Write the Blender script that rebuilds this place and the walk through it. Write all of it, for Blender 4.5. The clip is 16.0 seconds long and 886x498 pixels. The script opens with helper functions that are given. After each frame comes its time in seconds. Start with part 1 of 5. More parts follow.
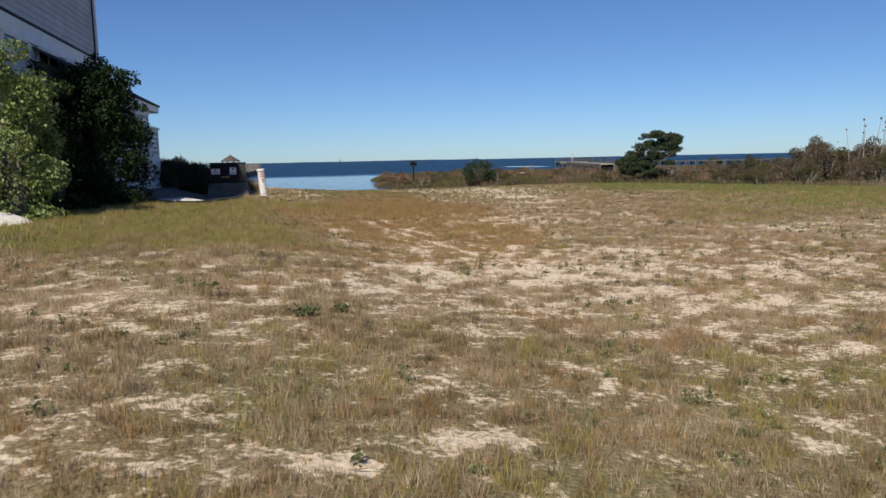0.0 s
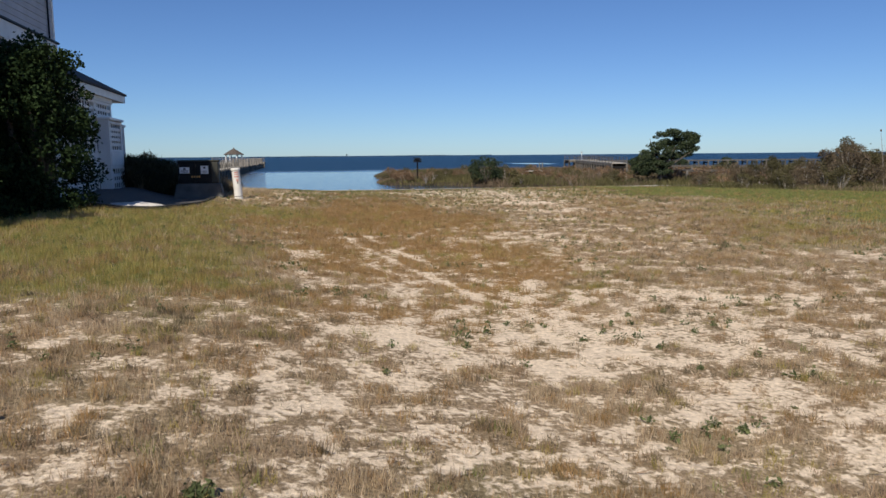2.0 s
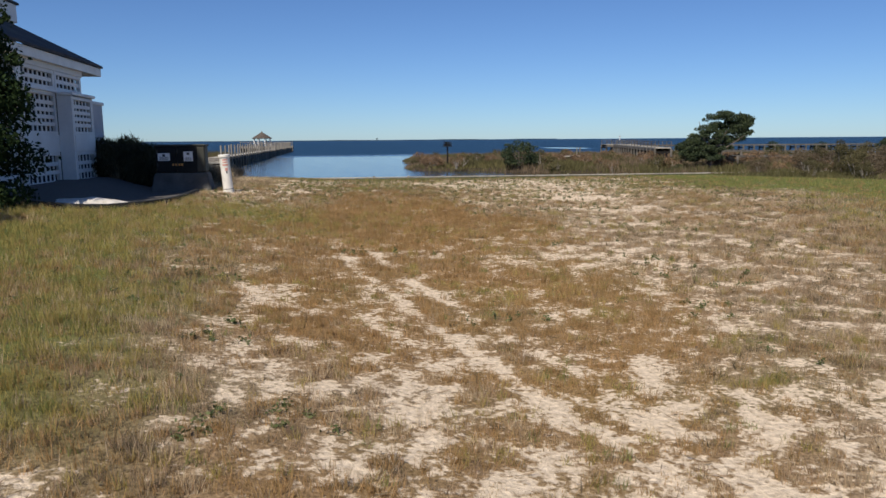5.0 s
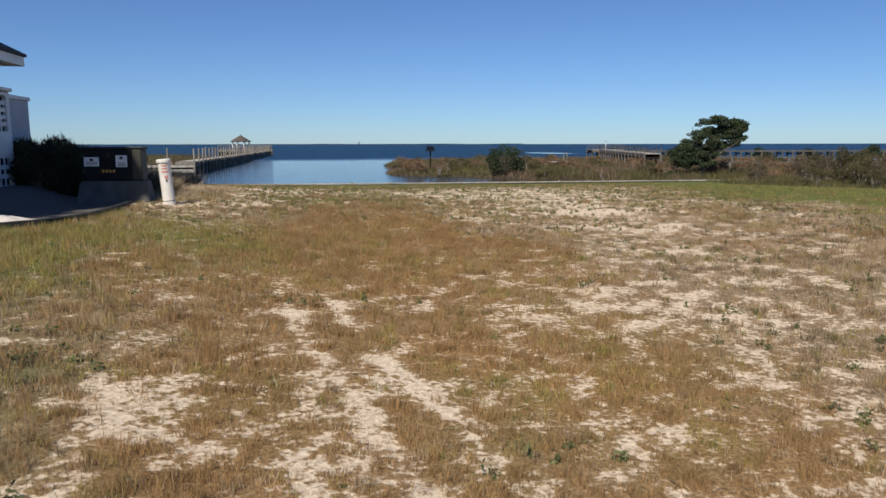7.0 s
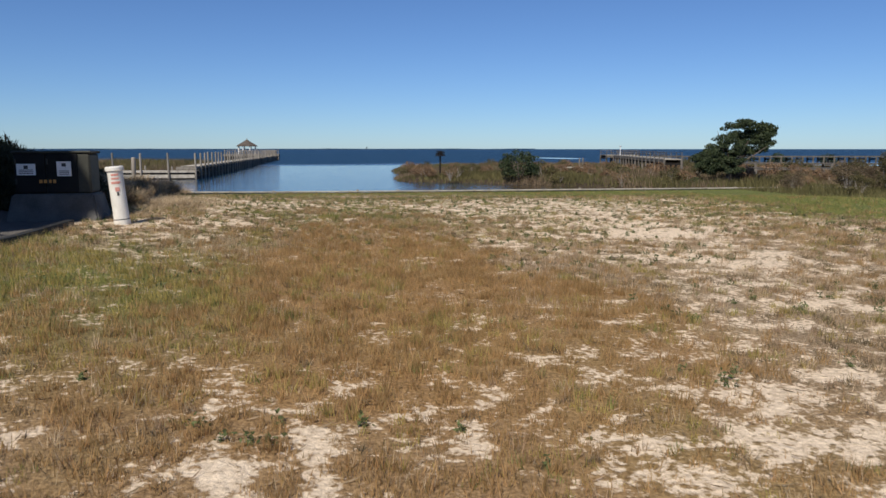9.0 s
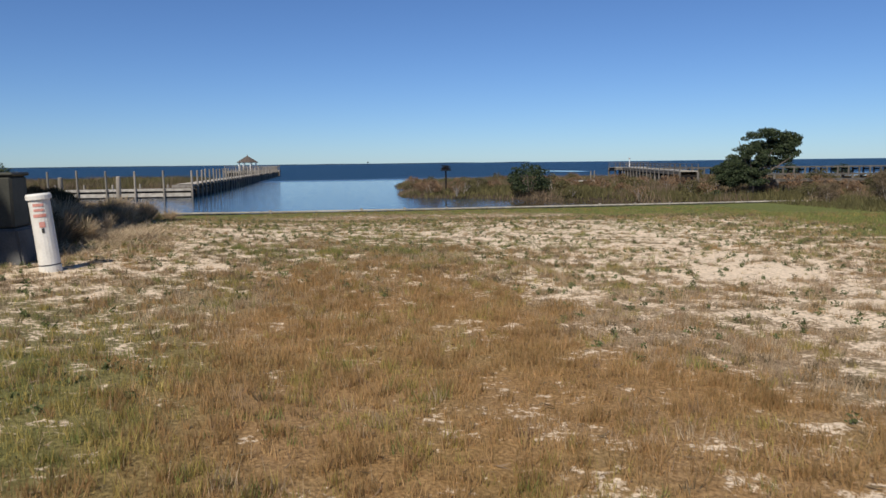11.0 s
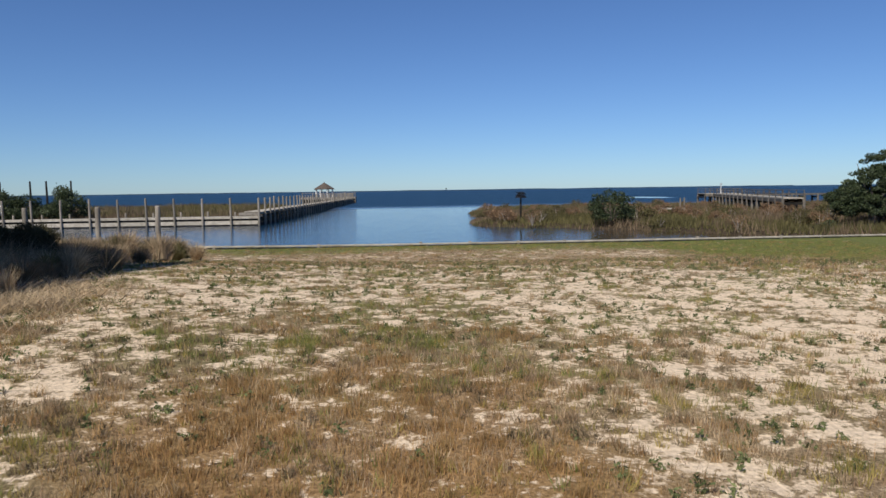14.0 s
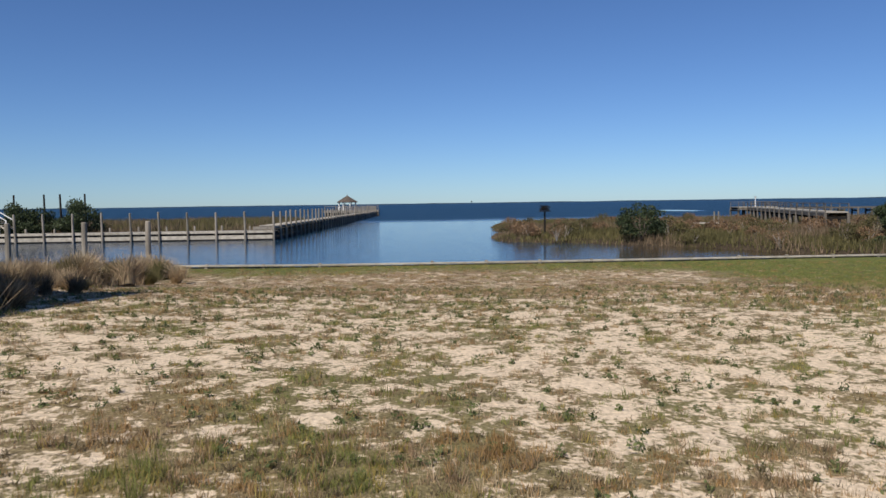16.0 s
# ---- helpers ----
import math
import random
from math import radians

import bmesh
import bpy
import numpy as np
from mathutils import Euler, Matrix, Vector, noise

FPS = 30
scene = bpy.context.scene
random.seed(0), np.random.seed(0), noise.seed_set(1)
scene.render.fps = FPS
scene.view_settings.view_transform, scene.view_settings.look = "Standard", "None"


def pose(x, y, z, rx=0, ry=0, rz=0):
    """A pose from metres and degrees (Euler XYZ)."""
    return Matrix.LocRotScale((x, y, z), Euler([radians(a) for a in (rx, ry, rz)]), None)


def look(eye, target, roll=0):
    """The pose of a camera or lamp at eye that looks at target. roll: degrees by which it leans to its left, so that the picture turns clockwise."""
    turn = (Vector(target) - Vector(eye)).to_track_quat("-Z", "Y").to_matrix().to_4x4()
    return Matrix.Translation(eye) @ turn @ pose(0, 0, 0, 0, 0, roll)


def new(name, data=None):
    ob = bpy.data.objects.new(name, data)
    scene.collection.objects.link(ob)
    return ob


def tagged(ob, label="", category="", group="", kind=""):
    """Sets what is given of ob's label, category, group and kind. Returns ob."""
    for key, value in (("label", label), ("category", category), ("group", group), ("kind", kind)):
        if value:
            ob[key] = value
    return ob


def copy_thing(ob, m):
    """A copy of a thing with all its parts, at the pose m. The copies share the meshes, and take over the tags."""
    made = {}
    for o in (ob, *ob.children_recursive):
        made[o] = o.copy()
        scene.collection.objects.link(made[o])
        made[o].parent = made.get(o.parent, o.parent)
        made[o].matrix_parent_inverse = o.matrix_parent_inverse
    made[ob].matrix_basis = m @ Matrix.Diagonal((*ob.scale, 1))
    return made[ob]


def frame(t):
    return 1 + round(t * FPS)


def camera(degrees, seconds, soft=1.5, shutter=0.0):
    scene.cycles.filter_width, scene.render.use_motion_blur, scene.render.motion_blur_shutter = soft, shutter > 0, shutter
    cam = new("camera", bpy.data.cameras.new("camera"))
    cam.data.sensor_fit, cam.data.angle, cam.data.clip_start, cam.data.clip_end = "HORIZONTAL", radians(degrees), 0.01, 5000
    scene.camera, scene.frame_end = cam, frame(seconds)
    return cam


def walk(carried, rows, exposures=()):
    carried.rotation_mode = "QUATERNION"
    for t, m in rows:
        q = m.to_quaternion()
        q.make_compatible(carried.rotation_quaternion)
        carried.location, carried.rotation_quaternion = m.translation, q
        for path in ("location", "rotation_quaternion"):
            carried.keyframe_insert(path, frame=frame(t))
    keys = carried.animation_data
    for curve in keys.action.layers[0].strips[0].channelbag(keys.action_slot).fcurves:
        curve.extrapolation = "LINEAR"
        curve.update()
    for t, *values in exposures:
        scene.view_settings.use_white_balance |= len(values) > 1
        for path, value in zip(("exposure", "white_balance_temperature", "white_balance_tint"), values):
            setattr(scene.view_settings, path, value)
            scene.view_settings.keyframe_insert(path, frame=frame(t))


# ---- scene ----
cam = camera(62.6, 16.0, 1.5, 0.15)
PATH = [
    (0, (0.483, -0.596, 1.234), (0.886, 1.348, 0.99), -1.2),
    (0.5, (0.779, 0.224, 1.28), (1.179, 2.166, 1.017), -1.0),
    (1, (1.033, 1.083, 1.337), (1.431, 3.025, 1.071), -0.8),
    (1.5, (1.195, 1.91, 1.339), (1.59, 3.853, 1.078), -0.7),
    (2, (1.36, 2.785, 1.383), (1.748, 4.731, 1.127), -0.5),
    (2.5, (1.458, 3.621, 1.381), (1.833, 5.568, 1.122), -0.5),
    (3, (1.606, 4.443, 1.398), (1.958, 6.393, 1.128), -0.5),
    (3.3, (1.659, 4.922, 1.408), (1.991, 6.875, 1.133), -0.7),
    (3.5, (1.712, 5.273, 1.419), (2.031, 7.227, 1.135), -0.5),
    (3.7, (1.765, 5.602, 1.424), (2.07, 7.557, 1.136), -0.5),
    (5.8, (2.274, 8.324, 1.344), (2.586, 10.277, 1.045), -0.3),
    (6, (2.304, 8.651, 1.354), (2.63, 10.602, 1.059), -0.2),
    (6.5, (2.391, 9.513, 1.323), (2.743, 11.461, 1.037), -0.2),
    (7, (2.534, 10.411, 1.343), (2.89, 12.358, 1.057), -0.1),
    (7.5, (2.608, 11.231, 1.29), (2.951, 13.181, 1.005), -0.1),
    (8, (2.725, 12.141, 1.305), (3.055, 14.093, 1.021), -0.1),
    (8.5, (2.799, 12.972, 1.338), (3.125, 14.925, 1.059), -0.0),
    (9, (2.839, 13.851, 1.325), (3.176, 15.804, 1.052), 0.0),
    (9.5, (2.754, 14.679, 1.288), (3.107, 16.63, 1.024), -0.0),
    (10, (2.771, 15.529, 1.323), (3.132, 17.479, 1.064), -0.1),
    (10.2, (2.78, 15.854, 1.322), (3.141, 17.805, 1.066), -0.1),
    (12.3, (3.422, 19.291, 1.421), (3.657, 21.267, 1.225), -1.3),
    (12.5, (3.516, 19.592, 1.414), (3.738, 21.571, 1.222), -1.1),
    (13, (3.714, 20.395, 1.411), (3.903, 22.378, 1.229), -1.0),
    (13.5, (3.888, 21.169, 1.39), (4.043, 23.155, 1.22), -0.9),
    (14, (4.079, 21.972, 1.409), (4.202, 23.961, 1.247), -0.8),
    (14.5, (4.22, 22.724, 1.393), (4.318, 24.715, 1.233), -0.7),
    (15, (4.411, 23.508, 1.375), (4.49, 25.5, 1.217), -0.8),
    (15.5, (4.574, 24.297, 1.397), (4.64, 26.291, 1.25), -0.7),
    (16, (4.781, 25.078, 1.446), (4.835, 27.074, 1.32), -0.8),
]
walk(cam, [(t, look(eye, target, roll)) for t, eye, target, roll in PATH])

# ---- world, sun, exposure ----
scene.view_settings.exposure = 0.0
SUN_TO = Vector((-0.5, -0.87, 1.0)).normalized()
world = bpy.data.worlds.new("world")
scene.world = world
world.use_nodes = True
wn = world.node_tree.nodes
sky = wn.new("ShaderNodeTexSky")
sky.sky_type, sky.sun_disc = "NISHITA", False
sky.sun_elevation = math.asin(SUN_TO.z)
sky.sun_rotation = math.atan2(SUN_TO.x, SUN_TO.y)
sky.air_density, sky.dust_density, sky.ozone_density, sky.altitude = 0.8, 0.1, 2.0, 0
wn["Background"].inputs[1].default_value = 0.080
tint = wn.new("ShaderNodeMix")
tint.data_type, tint.blend_type = "RGBA", "MULTIPLY"
tint.inputs[0].default_value = 1.0
tint.inputs[7].default_value = (0.61, 0.83, 1.17, 1)
world.node_tree.links.new(sky.outputs[0], tint.inputs[6])
world.node_tree.links.new(tint.outputs[2], wn["Background"].inputs[0])
sun = new("sun", bpy.data.lights.new("sun", "SUN"))
sun.data.energy, sun.data.angle, sun.data.color = 4.8, radians(0.55), (1.0, 0.92, 0.80)
sun.matrix_world = look(SUN_TO * 50, (0, 0, 0))

# ---- materials ----
def srgb(r, g, b):
    return tuple(((c / 255) / 12.92 if c / 255 < 0.04045 else ((c / 255 + 0.055) / 1.055) ** 2.4) for c in (r, g, b))


def material(name, dark, light, scale=6.0, fine=60.0, rough=0.8, bump=0.2, dist=0.01, metal=0.0, spread=0.0, source="", stretch=(1, 1, 1), spec=0.3, leaf=0.0):
    """Two-scale noise between two base colours, with fine relief; spread varies pieces by Object Info or island random."""
    m = bpy.data.materials.new(name)
    m.use_nodes = True
    t = m.node_tree
    n, l = t.nodes, t.links
    p = n["Principled BSDF"]
    p.inputs["Roughness"].default_value, p.inputs["Metallic"].default_value = rough, metal
    p.inputs["Specular IOR Level"].default_value = spec
    co = n.new("ShaderNodeTexCoord")
    mp = n.new("ShaderNodeMapping")
    mp.inputs["Scale"].default_value = stretch
    geo = n.new("ShaderNodeNewGeometry")
    l.new(geo.outputs["Position"] if source != "object" else co.outputs["Object"], mp.inputs[0])
    a, b = n.new("ShaderNodeTexNoise"), n.new("ShaderNodeTexNoise")
    a.inputs["Scale"].default_value, b.inputs["Scale"].default_value = scale, fine
    a.inputs["Detail"].default_value, b.inputs["Detail"].default_value = 4, 3
    l.new(mp.outputs[0], a.inputs[0]), l.new(mp.outputs[0], b.inputs[0])
    add = n.new("ShaderNodeMath")
    add.operation = "MULTIPLY_ADD"
    l.new(b.outputs[0], add.inputs[0])
    add.inputs[1].default_value = 0.5
    l.new(a.outputs[0], add.inputs[2])
    ramp = n.new("ShaderNodeValToRGB")
    ramp.color_ramp.elements[0].position, ramp.color_ramp.elements[1].position = 0.5, 1.0
    ramp.color_ramp.elements[0].color, ramp.color_ramp.elements[1].color = (*dark, 1), (*light, 1)
    l.new(add.outputs[0], ramp.inputs[0])
    colour = ramp.outputs[0]
    if spread:
        rnd = geo.outputs["Random Per Island"]
        if source == "piece":
            rnd = n.new("ShaderNodeObjectInfo").outputs["Random"]
        hsv = n.new("ShaderNodeHueSaturation")
        v = n.new("ShaderNodeMapRange")
        v.inputs["To Min"].default_value, v.inputs["To Max"].default_value = 1 - spread, 1 + spread
        h = n.new("ShaderNodeMapRange")
        h.inputs["To Min"].default_value, h.inputs["To Max"].default_value = 0.5 + 0.03 * spread, 0.5 - 0.03 * spread
        l.new(rnd, v.inputs[0]), l.new(rnd, h.inputs[0])
        l.new(v.outputs[0], hsv.inputs["Value"]), l.new(h.outputs[0], hsv.inputs["Hue"])
        l.new(colour, hsv.inputs["Color"])
        colour = hsv.outputs[0]
    l.new(colour, p.inputs["Base Color"])
    if bump:
        bp = n.new("ShaderNodeBump")
        bp.inputs["Strength"].default_value, bp.inputs["Distance"].default_value = bump, dist
        l.new(add.outputs[0], bp.inputs["Height"]), l.new(bp.outputs[0], p.inputs["Normal"])
    if leaf:
        tr = n.new("ShaderNodeBsdfTranslucent")
        mx = n.new("ShaderNodeMixShader")
        mx.inputs[0].default_value = leaf
        l.new(colour, tr.inputs[0]), l.new(p.outputs[0], mx.inputs[1]), l.new(tr.outputs[0], mx.inputs[2])
        l.new(mx.outputs[0], n["Material Output"].inputs[0])
    return m


STRAW = material("straw_grass", (0.42, 0.31, 0.185), (0.70, 0.56, 0.37), 3, 20, 0.7, 0, spread=0.3, leaf=0.42)
TAN = material("tan_grass", (0.26, 0.175, 0.10), (0.50, 0.365, 0.225), 3, 20, 0.7, 0, spread=0.35, leaf=0.42)
RUSSET = material("russet_grass", (0.28, 0.172, 0.068), (0.53, 0.355, 0.16), 3, 20, 0.7, 0, spread=0.35, leaf=0.42)
OLIVE = material("olive_grass", (0.275, 0.22, 0.06), (0.51, 0.42, 0.14), 3, 20, 0.7, 0, spread=0.35, leaf=0.42)
GREEN = material("green_grass", (0.155, 0.175, 0.048), (0.33, 0.34, 0.108), 3, 20, 0.7, 0, spread=0.35, leaf=0.42)
DRAB = material("drab_grass", (0.12, 0.095, 0.055), (0.28, 0.22, 0.13), 3, 20, 0.7, 0, spread=0.4, leaf=0.42)
WEED = material("weed_leaf", (0.075, 0.095, 0.038), (0.19, 0.215, 0.095), 3, 20, 0.9, 0, spec=0.1, spread=0.3, leaf=0.25)
# leaf green darkened to carry the shade of the house
LEAF_SHADED = material("shaded_leaf", (0.014, 0.026, 0.010), (0.040, 0.066, 0.024), 2, 14, 0.85, 0, spec=0.08, spread=0.4, leaf=0.15)
# grass colour darkened to carry the house shade
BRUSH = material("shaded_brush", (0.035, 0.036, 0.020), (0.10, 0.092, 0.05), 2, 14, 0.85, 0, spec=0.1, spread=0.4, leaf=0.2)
# leaf green brightened to carry the full sun
LEAF_SUNLIT = material("sunlit_leaf", (0.10, 0.145, 0.04), (0.30, 0.35, 0.12), 2, 14, 0.5, 0, spread=0.35, leaf=0.25)
NEEDLE = material("cedar_leaf", (0.02, 0.035, 0.016), (0.065, 0.085, 0.035), 2, 14, 0.6, 0, spread=0.45, leaf=0.12)
BROWN_LEAF = material("brown_leaf", (0.13, 0.08, 0.045), (0.32, 0.21, 0.12), 0.5, 8, 0.8, 0, spread=0.35, leaf=0.2)
OLIVE_LEAF = material("olive_leaf", (0.065, 0.06, 0.026), (0.16, 0.14, 0.06), 0.5, 8, 0.8, 0, spread=0.35, leaf=0.2)
REED = material("reed", (0.15, 0.108, 0.064), (0.35, 0.265, 0.165), 0.3, 6, 0.8, 0, spread=0.35, leaf=0.2)
THICKET_LEAF = material("thicket_leaf", (0.08, 0.06, 0.038), (0.19, 0.145, 0.09), 0.5, 8, 0.85, 0, spread=0.35, leaf=0.2)
THICKET_GREEN = material("thicket_green", (0.06, 0.055, 0.025), (0.15, 0.13, 0.06), 0.5, 8, 0.85, 0, spread=0.35, leaf=0.2)
MARSH_BROWN = material("marsh_brown", (0.095, 0.07, 0.044), (0.23, 0.172, 0.108), 0.3, 6, 0.8, 0, spread=0.35, leaf=0.2)
MARSH_GREEN = material("marsh_green", (0.075, 0.07, 0.028), (0.17, 0.15, 0.06), 0.2, 6, 0.8, 0, spread=0.3, leaf=0.2)
PALE_REED = material("pale_reed", (0.32, 0.235, 0.14), (0.55, 0.44, 0.29), 1, 10, 0.75, 0, spread=0.3, leaf=0.25)
BARK = material("bark", (0.09, 0.07, 0.055), (0.22, 0.18, 0.15), 8, 60, 0.9, 0.6, 0.02, stretch=(1, 1, 0.25))
GREY_BARK = material("grey_bark", (0.22, 0.19, 0.16), (0.40, 0.36, 0.31), 8, 60, 0.9, 0.6, 0.02, stretch=(1, 1, 0.25))
TIMBER = material("weathered_timber", (0.13, 0.115, 0.095), (0.34, 0.305, 0.255), 2.5, 30, 0.85, 0.4, 0.01, spread=0.2, source="piece", stretch=(1, 1, 0.3))
TIMBER_DARK = material("dark_timber", (0.07, 0.062, 0.052), (0.19, 0.17, 0.145), 2.5, 30, 0.85, 0.4, 0.01, spread=0.2, source="piece")
TIMBER_PALE = material("pale_timber", (0.26, 0.235, 0.195), (0.50, 0.46, 0.39), 2.5, 30, 0.85, 0.4, 0.01, spread=0.15, source="piece")
# near-black: shade under decks put into the colour; also dark poles and sticks
TIMBER_SHADE_BLACK = material("shade_black_timber", (0.010, 0.009, 0.008), (0.036, 0.032, 0.028), 2.5, 30, 0.8, 0.4, 0.01, spread=0.2, source="piece", spec=0.15)
WHITE = material("white_paint", (0.66, 0.66, 0.65), (0.82, 0.82, 0.80), 1.5, 40, 0.55, 0.1, 0.004)
WHITE_TRIM = material("white_trim", (0.72, 0.72, 0.70), (0.84, 0.84, 0.82), 3, 40, 0.5, 0.08, 0.003)
SIDING = material("grey_siding", (0.40, 0.42, 0.46), (0.54, 0.56, 0.60), 1.2, 50, 0.7, 0.2, 0.005, spread=0.08, source="piece")
BROWN_ROOF = material("brown_shingle", (0.06, 0.048, 0.04), (0.14, 0.115, 0.095), 2, 30, 0.9, 0.5, 0.02)
ROOFING = material("roof_shingle", (0.025, 0.026, 0.03), (0.075, 0.075, 0.08), 2, 40, 0.9, 0.5, 0.01, spread=0.25, source="piece")
# near-black that paints in the shade behind open slats
INNER_SHADE = material("interior_shade", (0.012, 0.012, 0.014), (0.03, 0.03, 0.033), 2, 30, 0.8, 0)
BLACK_METAL = material("black_enamel", (0.006, 0.0065, 0.007), (0.016, 0.017, 0.018), 3, 50, 0.5, 0.1, 0.003, spec=0.15)
OLIVE_METAL = material("olive_enamel", (0.035, 0.036, 0.03), (0.07, 0.07, 0.058), 3, 50, 0.6, 0.15, 0.003, spec=0.2)
CONCRETE = material("concrete", (0.07, 0.07, 0.068), (0.15, 0.148, 0.142), 2.5, 60, 0.9, 0.4, 0.006)
PLASTIC = material("white_plastic", (0.62, 0.60, 0.55), (0.80, 0.78, 0.73), 4, 50, 0.5, 0.1, 0.003)
PAPER = material("notice_paper", (0.68, 0.68, 0.67), (0.82, 0.82, 0.81), 4, 40, 0.7, 0)
INK_RED = material("red_ink", (0.50, 0.20, 0.16), (0.66, 0.34, 0.29), 20, 60, 0.6, 0)
INK_DARK = material("dark_ink", (0.03, 0.03, 0.03), (0.09, 0.09, 0.09), 20, 60, 0.6, 0)
INK_ORANGE = material("orange_ink", (0.42, 0.20, 0.05), (0.62, 0.33, 0.10), 20, 60, 0.6, 0)
EDGING = material("black_edging", (0.012, 0.012, 0.012), (0.04, 0.04, 0.038), 3, 40, 0.7, 0.2, 0.004)


def glass_material():
    m = bpy.data.materials.new("window_glass")
    m.use_nodes = True
    p = m.node_tree.nodes["Principled BSDF"]
    p.inputs["Base Color"].default_value = (0.02, 0.025, 0.03, 1)
    p.inputs["Roughness"].default_value = 0.05
    return m


GLASS = glass_material()


def water_material():
    """Calm in the basin, ruffled by wind out on the sound."""
    m = bpy.data.materials.new("sound_water")
    m.use_nodes = True
    n, l = m.node_tree.nodes, m.node_tree.links
    p = n["Principled BSDF"]
    p.inputs["Base Color"].default_value = (0.010, 0.040, 0.085, 1)
    p.inputs["Roughness"].default_value = 0.06
    p.inputs["IOR"].default_value = 1.33
    geo = n.new("ShaderNodeNewGeometry")
    sep = n.new("ShaderNodeSeparateXYZ")
    l.new(geo.outputs["Position"], sep.inputs[0])
    big = n.new("ShaderNodeTexNoise")
    big.inputs["Scale"].default_value, big.inputs["Detail"].default_value = 0.02, 3
    l.new(geo.outputs["Position"], big.inputs[0])
    wob = n.new("ShaderNodeMath")
    wob.operation = "MULTIPLY_ADD"
    l.new(big.outputs[0], wob.inputs[0])
    wob.inputs[1].default_value = 34.0
    l.new(sep.outputs["Y"], wob.inputs[2])
    far = n.new("ShaderNodeMapRange")
    far.interpolation_type = "SMOOTHSTEP"
    far.inputs["From Min"].default_value, far.inputs["From Max"].default_value = 176, 218
    far.inputs["To Min"].default_value, far.inputs["To Max"].default_value = 0.11, 1.0
    l.new(wob.outputs[0], far.inputs[0])
    sm = n.new("ShaderNodeMapping")
    sm.inputs["Location"].default_value, sm.inputs["Scale"].default_value = (-91 / 8, -275 / 24, 0.0), (1 / 8, 1 / 24, 0.0)
    l.new(geo.outputs["Position"], sm.inputs[0])
    ln = n.new("ShaderNodeVectorMath")
    ln.operation = "LENGTH"
    l.new(sm.outputs[0], ln.inputs[0])
    slick = n.new("ShaderNodeMapRange")
    slick.inputs["From Min"].default_value, slick.inputs["From Max"].default_value = 0.7, 1.05
    slick.inputs["To Min"].default_value = 0.05
    l.new(ln.outputs["Value"], slick.inputs[0])
    calm = n.new("ShaderNodeMath")
    calm.operation = "MULTIPLY"
    l.new(far.outputs[0], calm.inputs[0]), l.new(slick.outputs[0], calm.inputs[1])
    far = calm
    mp = n.new("ShaderNodeMapping")
    mp.inputs["Scale"].default_value = (0.7, 1.6, 1)
    l.new(geo.outputs["Position"], mp.inputs[0])
    w1, w2 = n.new("ShaderNodeTexNoise"), n.new("ShaderNodeTexNoise")
    w1.inputs["Scale"].default_value, w1.inputs["Detail"].default_value = 1.1, 3
    w2.inputs["Scale"].default_value, w2.inputs["Detail"].default_value = 5.0, 2
    l.new(mp.outputs[0], w1.inputs[0]), l.new(mp.outputs[0], w2.inputs[0])
    add = n.new("ShaderNodeMath")
    add.operation = "MULTIPLY_ADD"
    l.new(w2.outputs[0], add.inputs[0])
    add.inputs[1].default_value = 0.25
    l.new(w1.outputs[0], add.inputs[2])
    bp = n.new("ShaderNodeBump")
    bp.inputs["Distance"].default_value = 0.35
    # brown shallows, with the marsh's dark reflection put into the base colour
    cm = n.new("ShaderNodeMapping")
    cm.inputs["Location"].default_value, cm.inputs["Scale"].default_value = (-27 / 15, -68 / 19, 0.0), (1 / 15, 1 / 19, 0.0)
    l.new(geo.outputs["Position"], cm.inputs[0])
    cl = n.new("ShaderNodeVectorMath")
    cl.operation = "LENGTH"
    l.new(cm.outputs[0], cl.inputs[0])
    shoal_reflection = n.new("ShaderNodeMapRange")
    shoal_reflection.inputs["From Min"].default_value, shoal_reflection.inputs["From Max"].default_value = 0.75, 1.15
    l.new(cl.outputs["Value"], shoal_reflection.inputs[0])
    bed = n.new("ShaderNodeMix")
    bed.data_type = "RGBA"
    bed.inputs[6].default_value, bed.inputs[7].default_value = (0.055, 0.042, 0.026, 1), (0.010, 0.040, 0.085, 1)
    l.new(shoal_reflection.outputs[0], bed.inputs[0]), l.new(bed.outputs[2], p.inputs["Base Color"])
    for socket, a, b in (("Roughness", 0.07, 0.42), ("Specular IOR Level", 0.47, 0.20)):
        mr = n.new("ShaderNodeMapRange")
        mr.inputs["From Min"].default_value = 0.11
        mr.inputs["To Min"].default_value, mr.inputs["To Max"].default_value = a, b
        l.new(far.outputs[0], mr.inputs[0]), l.new(mr.outputs[0], p.inputs[socket])
    l.new(far.outputs[0], bp.inputs["Strength"])
    l.new(add.outputs[0], bp.inputs["Height"]), l.new(bp.outputs[0], p.inputs["Normal"])
    return m


WATER = water_material()


